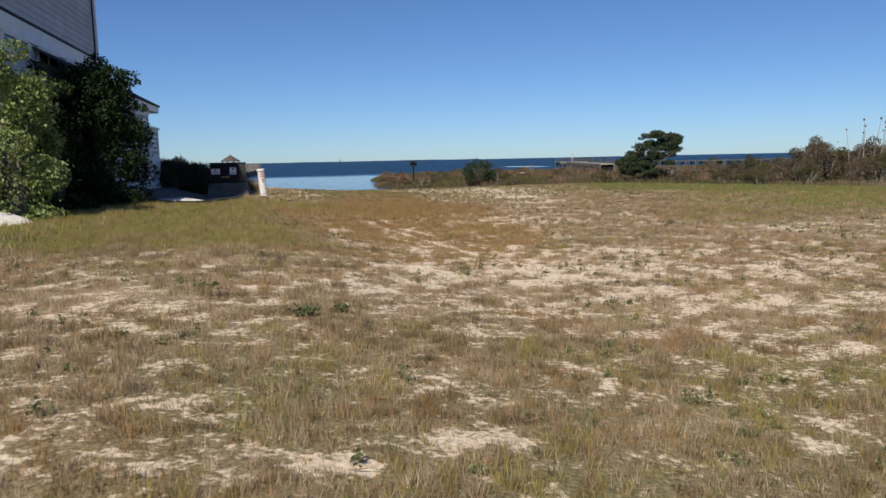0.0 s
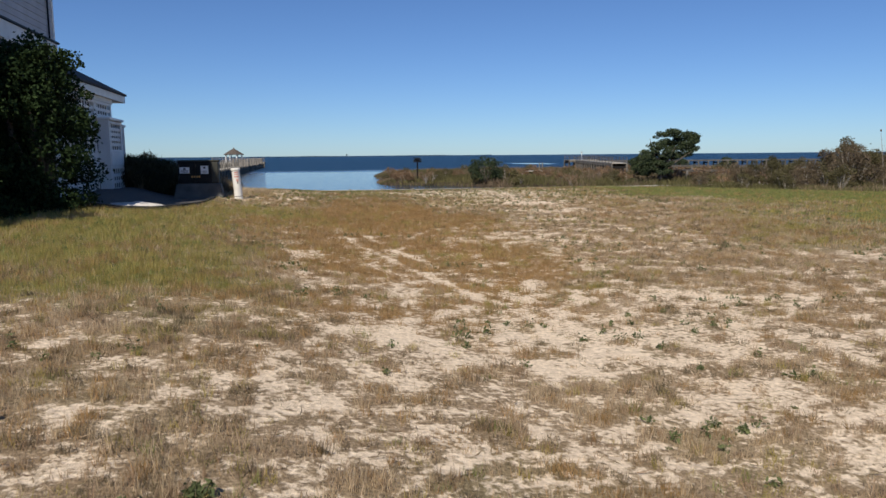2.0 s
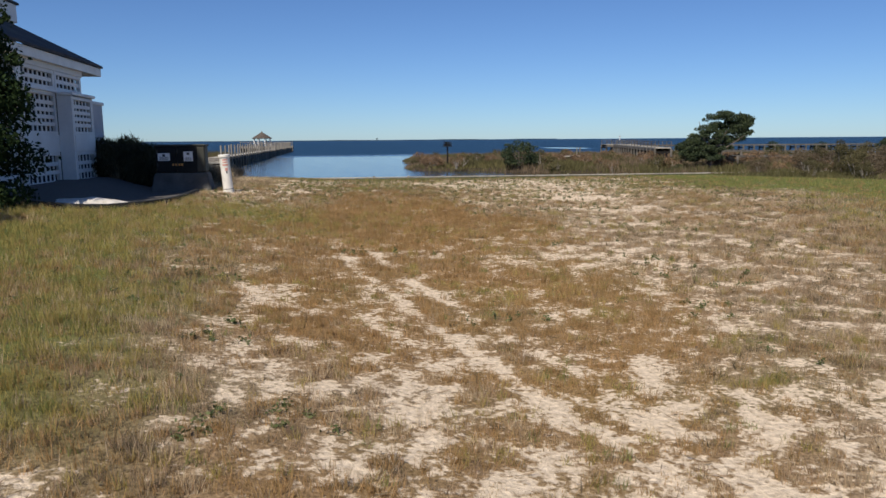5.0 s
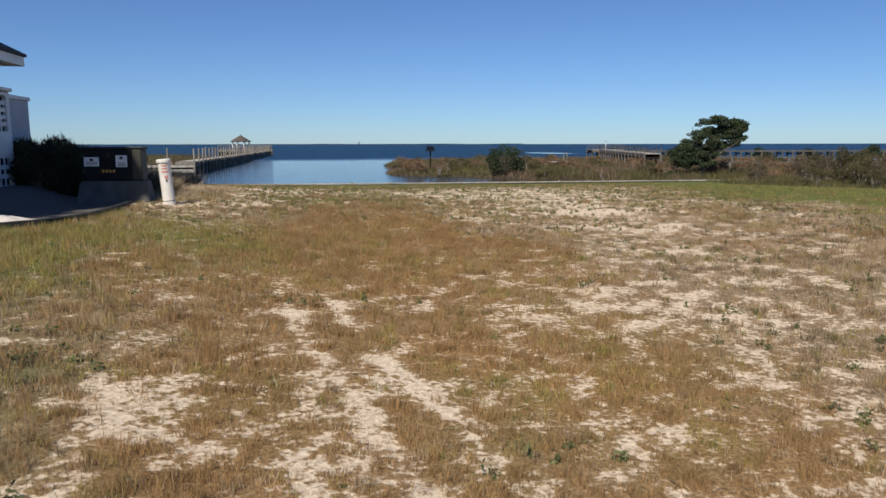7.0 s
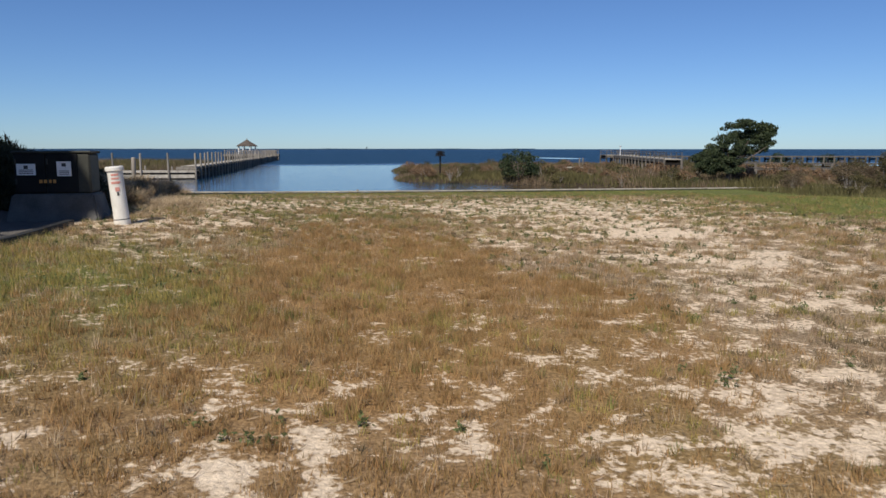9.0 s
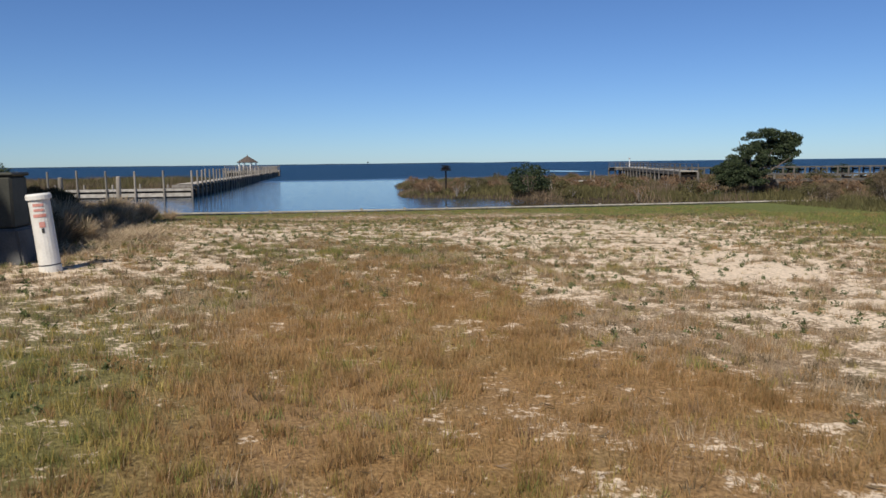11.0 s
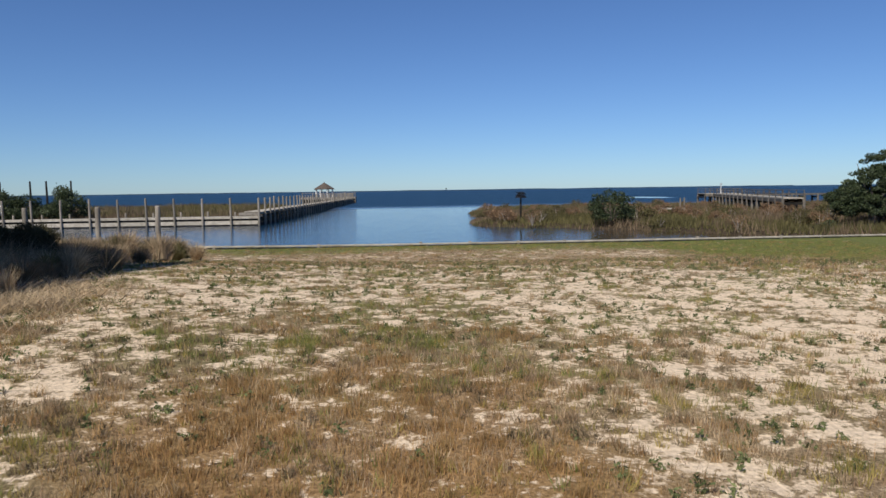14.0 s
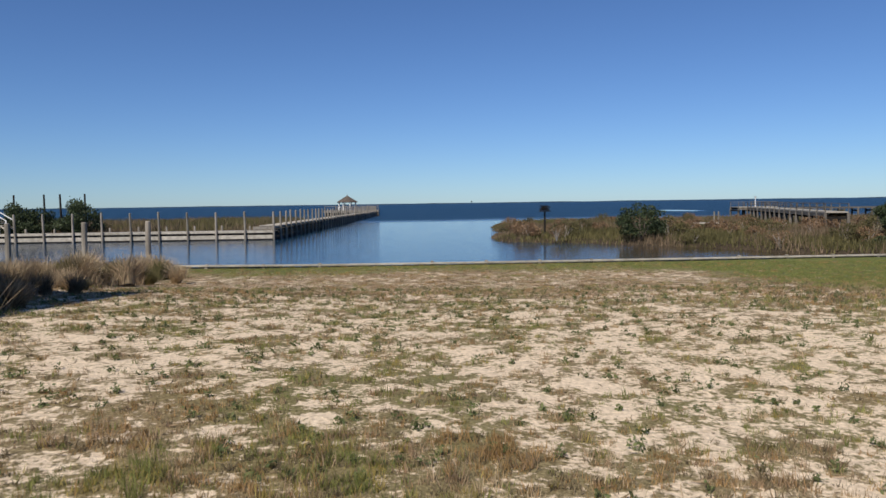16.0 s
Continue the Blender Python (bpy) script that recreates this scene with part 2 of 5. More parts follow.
def ground_material():
    """Sand, thatch and turf mixed by the cover stored on the mesh and by fine noise."""
    m = bpy.data.materials.new("sandy_turf")
    m.use_nodes = True
    n, l = m.node_tree.nodes, m.node_tree.links
    p = n["Principled BSDF"]
    p.inputs["Roughness"].default_value, p.inputs["Specular IOR Level"].default_value = 0.95, 0.1
    geo = n.new("ShaderNodeNewGeometry")

    def noise_tex(scale, detail=5):
        t = n.new("ShaderNodeTexNoise")
        t.inputs["Scale"].default_value, t.inputs["Detail"].default_value = scale, detail
        l.new(geo.outputs["Position"], t.inputs[0])
        return t.outputs[0]

    def ramp(src, a, b, lo=0.3, hi=0.7):
        r = n.new("ShaderNodeValToRGB")
        r.color_ramp.elements[0].position, r.color_ramp.elements[1].position = lo, hi
        r.color_ramp.elements[0].color, r.color_ramp.elements[1].color = (*a, 1), (*b, 1)
        l.new(src, r.inputs[0])
        return r.outputs[0]

    def mix(f, a, b):
        x = n.new("ShaderNodeMix")
        x.data_type = "RGBA"
        l.new(f, x.inputs[0]), l.new(a, x.inputs[6]), l.new(b, x.inputs[7])
        return x.outputs[2]

    def attr(name):
        a = n.new("ShaderNodeAttribute")
        a.attribute_name = name
        return a.outputs["Fac"]

    fine, mid = noise_tex(38), noise_tex(6)
    sand = ramp(noise_tex(25), (0.56, 0.44, 0.31), (0.90, 0.745, 0.555))
    thatch = ramp(fine, (0.15, 0.105, 0.062), (0.42, 0.315, 0.20))
    rust = ramp(fine, (0.17, 0.095, 0.038), (0.42, 0.265, 0.12))
    turf = ramp(fine, (0.065, 0.078, 0.022), (0.20, 0.215, 0.068))
    # apron sand in dark grey, the house shade put into its colour
    gravel = ramp(noise_tex(60), (0.085, 0.08, 0.075), (0.20, 0.185, 0.165))
    mud = ramp(mid, (0.032, 0.025, 0.018), (0.095, 0.072, 0.048))
    col = mix(attr("rust"), thatch, rust)
    col = mix(attr("green"), col, turf)
    edge = n.new("ShaderNodeMath")
    edge.operation = "MULTIPLY_ADD"
    patch = n.new("ShaderNodeTexNoise")
    patch.inputs["Scale"].default_value, patch.inputs["Detail"].default_value, patch.inputs["Roughness"].default_value = 16.0, 6, 0.65
    l.new(geo.outputs["Position"], patch.inputs[0])
    l.new(patch.outputs[0], edge.inputs[0])
    edge.inputs[1].default_value = 1.5
    l.new(attr("cover"), edge.inputs[2])
    k = n.new("ShaderNodeMapRange")
    k.inputs["From Min"].default_value, k.inputs["From Max"].default_value = 1.15, 1.31
    l.new(edge.outputs[0], k.inputs[0])
    col = mix(k.outputs[0], sand, col)
    col = mix(attr("gravel"), col, gravel)
    col = mix(attr("mud"), col, mud)
    l.new(col, p.inputs["Base Color"])
    bp = n.new("ShaderNodeBump")
    bp.inputs["Strength"].default_value, bp.inputs["Distance"].default_value = 0.7, 0.05
    l.new(patch.outputs[0], bp.inputs["Height"]), l.new(bp.outputs[0], p.inputs["Normal"])
    return m


GROUND = ground_material()

# ---- mesh helpers ----
def mesh_object(name, bm, mat, parent=None):
    me = bpy.data.meshes.new(name)
    bmesh.ops.recalc_face_normals(bm, faces=bm.faces)
    bm.to_mesh(me)
    bm.free()
    me.materials.append(mat)
    ob = new(name, me)
    if parent:
        ob.parent = parent
    return ob


def part(name, bm, mat, parent, label=""):
    return tagged(mesh_object(name, bm, mat, parent), label)


def thing(name, label, category, group="", kind="", at=None):
    ob = new(name)
    if at is not None:
        ob.matrix_basis = at
    return tagged(ob, label, category, group, kind)


def box(x0, x1, y0, y1, z0, z1, bevel=0.0, bm=None):
    bm = bm or bmesh.new()
    vs = bmesh.ops.create_cube(bm, size=1)["verts"]
    for v in vs:
        v.co = Vector((x0 + (v.co.x + 0.5) * (x1 - x0), y0 + (v.co.y + 0.5) * (y1 - y0), z0 + (v.co.z + 0.5) * (z1 - z0)))
    if bevel:
        bmesh.ops.bevel(bm, geom=list({e for v in vs for e in v.link_edges}), offset=bevel, segments=1, affect="EDGES")
    return bm


def tube(bm, points, radii, sides=7):
    """A tapered tube along points."""
    rings = []
    for i, p in enumerate(points):
        p = Vector(p)
        d = (Vector(points[min(i + 1, len(points) - 1)]) - Vector(points[max(i - 1, 0)])).normalized()
        a = d.orthogonal().normalized()
        b = d.cross(a)
        rings.append([bm.verts.new(p + radii[i] * (math.cos(k * math.tau / sides) * a + math.sin(k * math.tau / sides) * b)) for k in range(sides)])
    for r, q in zip(rings, rings[1:]):
        for k in range(sides):
            bm.faces.new((r[k], r[(k + 1) % sides], q[(k + 1) % sides], q[k]))
    bm.faces.new(rings[0][::-1])
    bm.faces.new(rings[-1])
    return bm


def fast_mesh(name, verts, faces, mat, parent=None):
    """A mesh from numpy arrays of vertices and equal-sided faces."""
    me = bpy.data.meshes.new(name)
    k = faces.shape[1]
    me.vertices.add(len(verts))
    me.vertices.foreach_set("co", verts.astype(np.float32).ravel())
    me.loops.add(faces.size)
    me.loops.foreach_set("vertex_index", faces.astype(np.int32).ravel())
    me.polygons.add(len(faces))
    me.polygons.foreach_set("loop_start", np.arange(0, faces.size, k, dtype=np.int32))
    me.update(calc_edges=True)
    me.materials.append(mat)
    ob = new(name, me)
    if parent:
        ob.parent = parent
    return ob


RNG = np.random.default_rng(7)


def leaves_mesh(name, centres, size, mat, parent=None, aspect=0.55, up=0.0):
    """A pointed four-sided leaf at each centre, turned at random."""
    n = len(centres)
    d = RNG.normal(size=(n, 3))
    d[:, 2] += up
    d /= np.linalg.norm(d, axis=1)[:, None]
    e = np.cross(d, RNG.normal(size=(n, 3)))
    e /= np.linalg.norm(e, axis=1)[:, None]
    s = size * RNG.uniform(0.6, 1.35, n)[:, None]
    w = s * aspect * 0.5
    c = np.asarray(centres)
    v = np.stack([c - d * s * 0.5, c + e * w, c + d * s * 0.5, c - e * w], 1).reshape(-1, 3)
    return fast_mesh(name, v, np.arange(4 * n).reshape(n, 4), mat, parent)


def blades(name, x, y, z, height, width, mat, lean=0.35, parent=None, drift=(0.0, 0.0)):
    """One bent blade of grass, two triangles wide at the foot, at each place."""
    n = len(x)
    a = RNG.uniform(0, math.tau, n)
    b = RNG.uniform(0, math.tau, n)
    ln = height * lean * RNG.uniform(0.2, 1.4, n)
    base = np.stack([x, y, z - 0.01], 1)
    w = np.stack([np.cos(a), np.sin(a), np.zeros(n)], 1) * (np.asarray(width) * 0.5 * np.ones(n))[:, None]
    tip = base + np.stack([np.cos(b) * ln + drift[0] * height, np.sin(b) * ln + drift[1] * height, height], 1)
    v = np.stack([base - w, base + w, tip], 1).reshape(-1, 3)
    return fast_mesh(name, v, np.arange(3 * n).reshape(n, 3), mat, parent)


def value_noise(x, y, scale, seed=0, octaves=3):
    """Smooth noise in 0..1 on arrays."""
    total, amp, norm = 0, 1.0, 0
    for o in range(octaves):
        u, v = np.asarray(x) * scale + 37.7 * seed, np.asarray(y) * scale + 11.3 * seed
        i, j = np.floor(u).astype(np.int64), np.floor(v).astype(np.int64)
        f, g = u - i, v - j
        f, g = f * f * (3 - 2 * f), g * g * (3 - 2 * g)

        def h(p, q):
            k = (p * 374761393 + q * 668265263 + (seed + o * 13) * 1442695) & 0x7FFFFFFF
            k = ((k ^ (k >> 13)) * 1274126177) & 0x7FFFFFFF
            return ((k ^ (k >> 16)) & 0xFFFF) / 65535.0

        total = total + amp * ((h(i, j) * (1 - f) + h(i + 1, j) * f) * (1 - g) + (h(i, j + 1) * (1 - f) + h(i + 1, j + 1) * f) * g)
        norm, amp, scale = norm + amp, amp * 0.5, scale * 2.07
    return total / norm


def smooth(a, b, t):
    k = np.clip((t - a) / (b - a), 0, 1)
    return k * k * (3 - 2 * k)


def blob(x, y, cx, cy, rx, ry):
    return np.exp(-(((x - cx) / rx) ** 2 + ((y - cy) / ry) ** 2))


# ---- the lie of the land ----
WATER_Z = -2.2


def bulk_y(x):
    return 55.6 + 0.11 * np.maximum(x, 0) + 0.03 * np.maximum(x - 10, 0)


def bulk_z(x):
    return -1.04 - 0.0085 * np.asarray(x)


def marsh_edge(x, y):
    """Positive inside the marsh island, in metres."""
    wob = 5 * (value_noise(x, y, 0.09, 5) - 0.5) + 1.5 * (value_noise(x, y, 0.4, 6) - 0.5)
    near = (y - (91.5 - 0.85 * (x - 11.5))) * 0.76
    near = np.where(x > 19.5, np.maximum(near, np.where(x > 26, y - np.maximum(79 - 2.3 * (x - 26), 66.5), y - (84.7 - 0.8 * (x - 19.5)))), near)
    west = (x - 11.6) - 0.10 * np.maximum(y - 104, 0) - 3.0 * np.exp(-((y - 112) / 4.0) ** 2)
    far = np.minimum(138 - y, 130 - x)
    return np.minimum(np.minimum(near, west), far) + wob * 0.6


def left_marsh(x, y):
    wob = 6 * (value_noise(x, y, 0.07, 8) - 0.5)
    return np.minimum(np.minimum(y - 104.6, 165 - y + wob), -12.2 - x - 0.05 * (y - 104))


def land_z(x, y):
    """Height of the ground sheet, with the sea bed."""
    x, y = np.asarray(x, float), np.asarray(y, float)
    lot = -0.43 + 0.13 * smooth(13, 21, y) + 0.10 * smooth(26, 34, y)
    lot = lot - 0.035 * np.maximum(x - 15, 0) * smooth(14, 40, x + 0.3 * y)
    side = 0.02 + 0.0 * y
    up = side + (lot - side) * smooth(-1.5, 4.2, x)
    up = up + 0.36 * smooth(-2.2, -4.6, x) * smooth(20.5, 24.5, y) + 0.16 * blob(x, y, 2.8, 29.2, 3.6, 3.6)
    yb = bulk_y(x)
    low = bulk_z(x) - 0.13
    s = smooth(34, 52, y)
    up = up + (np.minimum(low, up) - up) * s
    up = up + 0.05 * (value_noise(x, y, 0.35, 2) - 0.5) + 0.03 * (value_noise(x, y, 1.3, 3) - 0.5)
    bed = -3.4 + 0 * x
    out = np.where(y < yb + 0.12, up, bed)
    out = np.where((x > 40) & (x < 110) & (y < 78), np.maximum(up - 0.9 * smooth(40, 48, x) * smooth(44, 60, y), -1.9), out)
    e = np.maximum(marsh_edge(x, y), left_marsh(x, y))
    m = WATER_Z - 0.6 + 0.95 * smooth(-2.0, 2.5, e) + 0.25 * smooth(3, 12, e)
    out = np.where((y >= yb + 0.12) & (e > -2.0), np.maximum(m, bed), out)
    return out


def cover_at(x, y, fine=0.0):
    """Share of plant cover, rust-brown and green on the lot."""
    wx_, wy_ = x + 1.6 * (value_noise(x, y, 0.55, 17) - 0.5), y + 3.0 * (value_noise(x, y, 0.5, 18) - 0.5)
    rust = smooth(1.12, 0.72, np.hypot((wx_ - 3.4 - 0.02 * (wy_ - 19)) / (3.3 - 0.06 * np.maximum(wy_ - 20, 0)), (wy_ - 19.6) / 8.6))
    dense = blob(wx_, wy_, 3.0, 22.6, 3.0, 4.2)
    verge = smooth(1.2, -0.6, wx_ + 0.12 * (wy_ - 16)) * smooth(9.0, 12.5, wy_) * smooth(28, 25, wy_)
    lawn = np.maximum(smooth(9.0, 12.0, wx_ - 0.55 * (wy_ - 17)) * smooth(13.5, 17, wy_), smooth(13, 16.5, wx_ - 0.05 * (wy_ - 34)) * smooth(26, 32, wy_))
    band = np.exp(-(((wx_ - (4.0 + 0.335 * (wy_ - 9))) / 1.5) ** 2)) * smooth(7, 10, wy_) * smooth(29, 26, wy_)
    c = 0.592 + 0.08 * smooth(6.2, 3.6, wy_) - 0.06 * smooth(3.6, 6.2, wy_) * smooth(11.5, 8.5, wy_) + 0.03 * rust + 0.20 * dense + 0.36 * verge + 0.36 * lawn - 0.10 * band * (1 - 0.8 * dense)
    c = c - 0.055 * smooth(25, 28, wy_) * smooth(46, 38, wy_) - 0.09 * blob(x, y, 0.5, 29.5, 1.3, 3.6) - 0.14 * blob(x, y, 8.6, 28.6, 2.3, 2.6)
    c = c - 0.34 * blob(x, y, 9.3, 26.7, 1.1, 0.5) - 0.10 * blob(x, y, 7.5, 33, 4, 3) - 0.07 * blob(x, y, 1.5, 33.5, 2.0, 2.0) + 0.10 * blob(x, y, 3.6, 28.0, 1.9, 1.6)
    c = c + 0.05 * blob(x, y, 4.6, 31.5, 1.6, 2.6) - 0.16 * blob(x, y, 1.3, 14.5, 0.3, 1.1) - 0.18 * blob(x, y, 2.65, 13.7, 0.3, 0.9) + 0.08 * blob(x, y, 0.2, 9.0, 1.6, 2.0)
    c = c - 0.55 * blob(x, y, 0.66, 2.58, 0.24, 0.17) - 0.5 * blob(x, y, 1.28, 2.95, 0.34, 0.16) - 0.28 * blob(x, y, 2.22, 9.35, 0.3, 0.3) - 0.2 * blob(x, y, 3.75, 9.6, 0.45, 0.9)
    for off in (0.0, -0.5):
        line = np.abs(x - (4.48 + off - 0.22 * (y - 10) + 0.2 * (value_noise(x, y, 0.35, 27) - 0.5)))
        c = c - (0.10 + 0.30 * value_noise(x, y, 1.1, 26)) * np.exp(-(line / 0.10) ** 2) * smooth(10, 12, y) * smooth(19, 17.5, y)
    c = c + 0.34 * smooth(52.2, 56.0, y - 0.11 * x + 3 * value_noise(x, y, 0.5, 9))
    c = c + 0.42 * (value_noise(x, y, 2.8, 21, 2) - 0.5) + (0.62 + 0.2 * fine) * (value_noise(x, y, 6.5, 24, 2) - 0.5) + 0.20 * (value_noise(x, y, 0.6, 22, 2) - 0.5)
    c = c + 0.45 * smooth(22, 28, y) * (value_noise(x, y, 10.0, 25, 2) - 0.5)
    r = rust * (0.75 + 0.25 * dense) * (1 - 0.4 * blob(x, y, 0.9, 22, 1.3, 4.0)) + 0.6 * blob(x, y, 2.9, 10.6, 1.6, 1.2) + 0.35 * blob(x, y, 4.6, 27.8, 1.2, 0.8) + 0.8 * (value_noise(x, y, 0.9, 31) - 0.52)
    g = 0.95 * verge + 0.75 * lawn * (0.55 + 0.45 * smooth(24, 30, y)) + 0.45 * smooth(17, 24, x + 4 * value_noise(x, y, 0.3, 12)) + 0.8 * smooth(52.4, 57.0, y - 0.11 * x + 4 * value_noise(x, y, 0.4, 14))
    g = g + 0.45 * blob(x, y, 16.8, 18.8, 2.6, 2.2) + 0.34 * smooth(6.2, 3.5, wy_) + 0.75 * blob(x, y, 0.7, 22, 1.5, 4.0) + 0.42 * smooth(26, 30, y) * (1 - 0.75 * smooth(36, 41, y)) + 0.7 * (value_noise(x, y, 0.9, 41) - 0.52)
    return np.clip(c, 0, 1), np.clip(r, 0, 1), np.clip(g, 0, 1)


def apron_edge(x, y):
    """Positive on the sand apron beside the house."""
    cx, cy = np.minimum(-1.25 - x, 3), np.minimum(y - (22.6 - 1.3 * smooth(-4.6, -6.2, x)), 3)
    inner = np.minimum(cx, cy)
    r = 1.7
    corner = r - np.hypot(np.minimum(cx - r, 0), np.minimum(cy - r, 0))
    e = np.where((cx < r) & (cy < r), corner, inner)
    return np.minimum(e, 31.5 - y)


def axis(spans):
    """Grid lines from (start, end, step) spans."""
    out = []
    for a, b, s in spans:
        out.append(np.arange(a, b, s))
    return np.unique(np.concatenate(out + [np.array([spans[-1][1]])]).round(4))


gx = axis([(-4800, -600, 700), (-600, -60, 60), (-60, -14, 2.0), (-14, -3, 0.2), (-3, 11, 0.085), (11, 26, 0.2), (26, 70, 1.2), (70, 600, 53), (600, 4800, 700)])
gy = axis([(-3000, -200, 400), (-200, -6, 16), (-6, 1, 0.3), (1, 36, 0.085), (36, 46, 0.16), (46, 55, 0.3), (55, 62.5, 0.18), (62.5, 170, 1.4), (170, 600, 43), (600, 4900, 430)])
X, Y = np.meshgrid(gx, gy)
Z = land_z(X, Y)
Z = np.where((np.abs(X) > 300) & (Y < 56), np.minimum(Z, 0) * 0 - 0.4, Z)
C, R, G = cover_at(X, Y)
sandy = smooth(-0.05, 0.2, apron_edge(X, Y))
C, G, R = C * (1 - sandy), G * (1 - sandy), R * (1 - sandy)
idx = np.arange(X.size).reshape(X.shape)
quads = np.stack([idx[:-1, :-1], idx[:-1, 1:], idx[1:, 1:], idx[1:, :-1]], -1).reshape(-1, 4)
ground = fast_mesh("ground", np.stack([X, Y, Z], -1).reshape(-1, 3), quads, GROUND)
tagged(ground, "sandy lot with dry straw grass and bare patches", "ground", kind="structure")
MUD = np.maximum(smooth(0.0, 0.6, Y - bulk_y(X)), smooth(36, 44, X))
for key, val in (("cover", C), ("rust", R), ("green", G), ("mud", MUD), ("gravel", sandy)):
    ground.data.attributes.new(key, "FLOAT", "POINT").data.foreach_set("value", val.astype(np.float32).ravel())
ground.data.polygons.foreach_set("use_smooth", np.ones(len(quads), bool))

wx, wy = axis([(-4800, -600, 700), (-600, 600, 60), (600, 4800, 700)]), axis([(55.8, 56, 1), (60, 900, 40), (900, 4950, 405)])
WX, WY = np.meshgrid(wx, wy)
WY[0] = np.where(np.abs(WX[0]) < 4900, 55.75, WY[0])
widx = np.arange(WX.size).reshape(WX.shape)
water = fast_mesh("water", np.stack([WX, WY, 0 * WX + WATER_Z], -1).reshape(-1, 3), np.stack([widx[:-1, :-1], widx[:-1, 1:], widx[1:, 1:], widx[1:, :-1]], -1).reshape(-1, 4), WATER)
tagged(water, "blue sound water, calm near shore and ruffled further out", "water", kind="structure")

# far shore, a low dark strip
SHORE = material("far_shore", (0.035, 0.05, 0.06), (0.07, 0.09, 0.10), 0.002, 0.02, 0.9, 0)
bm = bmesh.new()
prev = None
for i in range(121):
    xx = -4700 + i * 9400 / 120
    top = WATER_Z + 3.0 + 3.5 * noise.noise((xx * 0.004, 0, 3)) + 1.2 * noise.noise((xx * 0.03, 2, 3))
    ring = [bm.verts.new((xx, 4880, WATER_Z - 1)), bm.verts.new((xx, 4880, max(top, WATER_Z + 0.6))), bm.verts.new((xx, 4940, WATER_Z - 1))]
    if prev:
        bm.faces.new((prev[0], ring[0], ring[1], prev[1]))
        bm.faces.new((prev[1], ring[1], ring[2], prev[2]))
    prev = ring
tagged(mesh_object("backdrop", bm, SHORE), "low far shore on the horizon", "far shore", kind="structure")
tower = thing("navigation_tower", "tiny dark tower on the horizon of the sound", "tower", at=pose(330, 4860, WATER_Z))
part("mast", tube(bmesh.new(), [(0, 0, 0), (0, 0, 16)], [3.2, 2.0], 6), SHORE, tower)
part("platform", box(-5, 5, -5, 5, 10, 13), SHORE, tower)

# ---- house beside the lot ----
HX, PX = -6.5, -4.8
house = thing("house", "tall grey-sided house with white lattice porch beside the lot", "house")
part("wall", box(-18, HX, 18.5, 30.1, 0.0, 11.0, 0.02), SIDING, house, "shaded grey upper wall")
# out-of-view block added to throw shade on the grass behind the house
part("rear_wing", box(-18, -9.8, 30.1, 36.5, 0.0, 8.4, 0.02), SIDING, house)
part("roof", box(-18.3, HX + 0.12, 18.3, 30.3, 11.0, 11.2, 0.02), ROOFING, house)
part("corner_board", box(HX - 0.12, HX + 0.045, 29.98, 30.13, 5.28, 11.0, 0.01), WHITE_TRIM, house, "white corner board")
part("downspout", tube(bmesh.new(), [(HX + 0.07, 29.45, 5.29), (HX + 0.07, 29.45, 11.0)], [0.028, 0.028], 8), BLACK_METAL, house, "dark downspout")
part("lower_wall", box(HX, HX + 0.02, 18.5, 30.12, 2.4, 4.70), WHITE, house, "white lower wall")
band = part("trim_band", box(HX, HX + 0.09, 18.5, 30.16, 4.70, 5.2, 0.015), WHITE_TRIM, house, "white trim band")
part("drip_cap", box(HX, HX + 0.14, 18.5, 30.26, 5.2, 5.27, 0.012), BLACK_METAL, house, "dark drip cap over the band")
for y0, y1 in ((20.2, 22.0), (22.9, 24.7), (25.6, 27.4)):
    w = part("window", box(HX + 0.02, HX + 0.035, y0, y1, 4.3, 4.65), GLASS, house, "dark window pane")
    fr = bmesh.new()
    for a, b, c, d in ((y0 - 0.1, y1 + 0.1, 4.65, 4.76), (y0 - 0.1, y1 + 0.1, 4.19, 4.3), (y0 - 0.1, y0, 4.3, 4.65), (y1, y1 + 0.1, 4.3, 4.65), ((y0 + y1) / 2 - 0.03, (y0 + y1) / 2 + 0.03, 4.3, 4.65)):
        box(HX + 0.022, HX + 0.08, a, b, c, d, 0.006, fr)
    part("frame", fr, WHITE_TRIM, w)
bm = bmesh.new()
vs = [bm.verts.new(p) for p in ((0, 0, 0), (0.032, 0, 0), (0.008, 0, 0.2), (0, 0, 0.2), (0, 11.48, 0), (0.032, 11.48, 0), (0.008, 11.48, 0.2), (0, 11.48, 0.2))]
for f in ((0, 1, 2, 3), (7, 6, 5, 4), (1, 5, 6, 2), (3, 2, 6, 7), (0, 4, 5, 1), (0, 3, 7, 4)):
    bm.faces.new([vs[i] for i in f])
board = part("siding_board", bm, SIDING, house)
board.location = (HX + 0.003, 18.5, 5.28)
for i in range(1, 28):
    b = board.copy()
    scene.collection.objects.link(b)
    b.location.z = 5.28 + i * 0.2

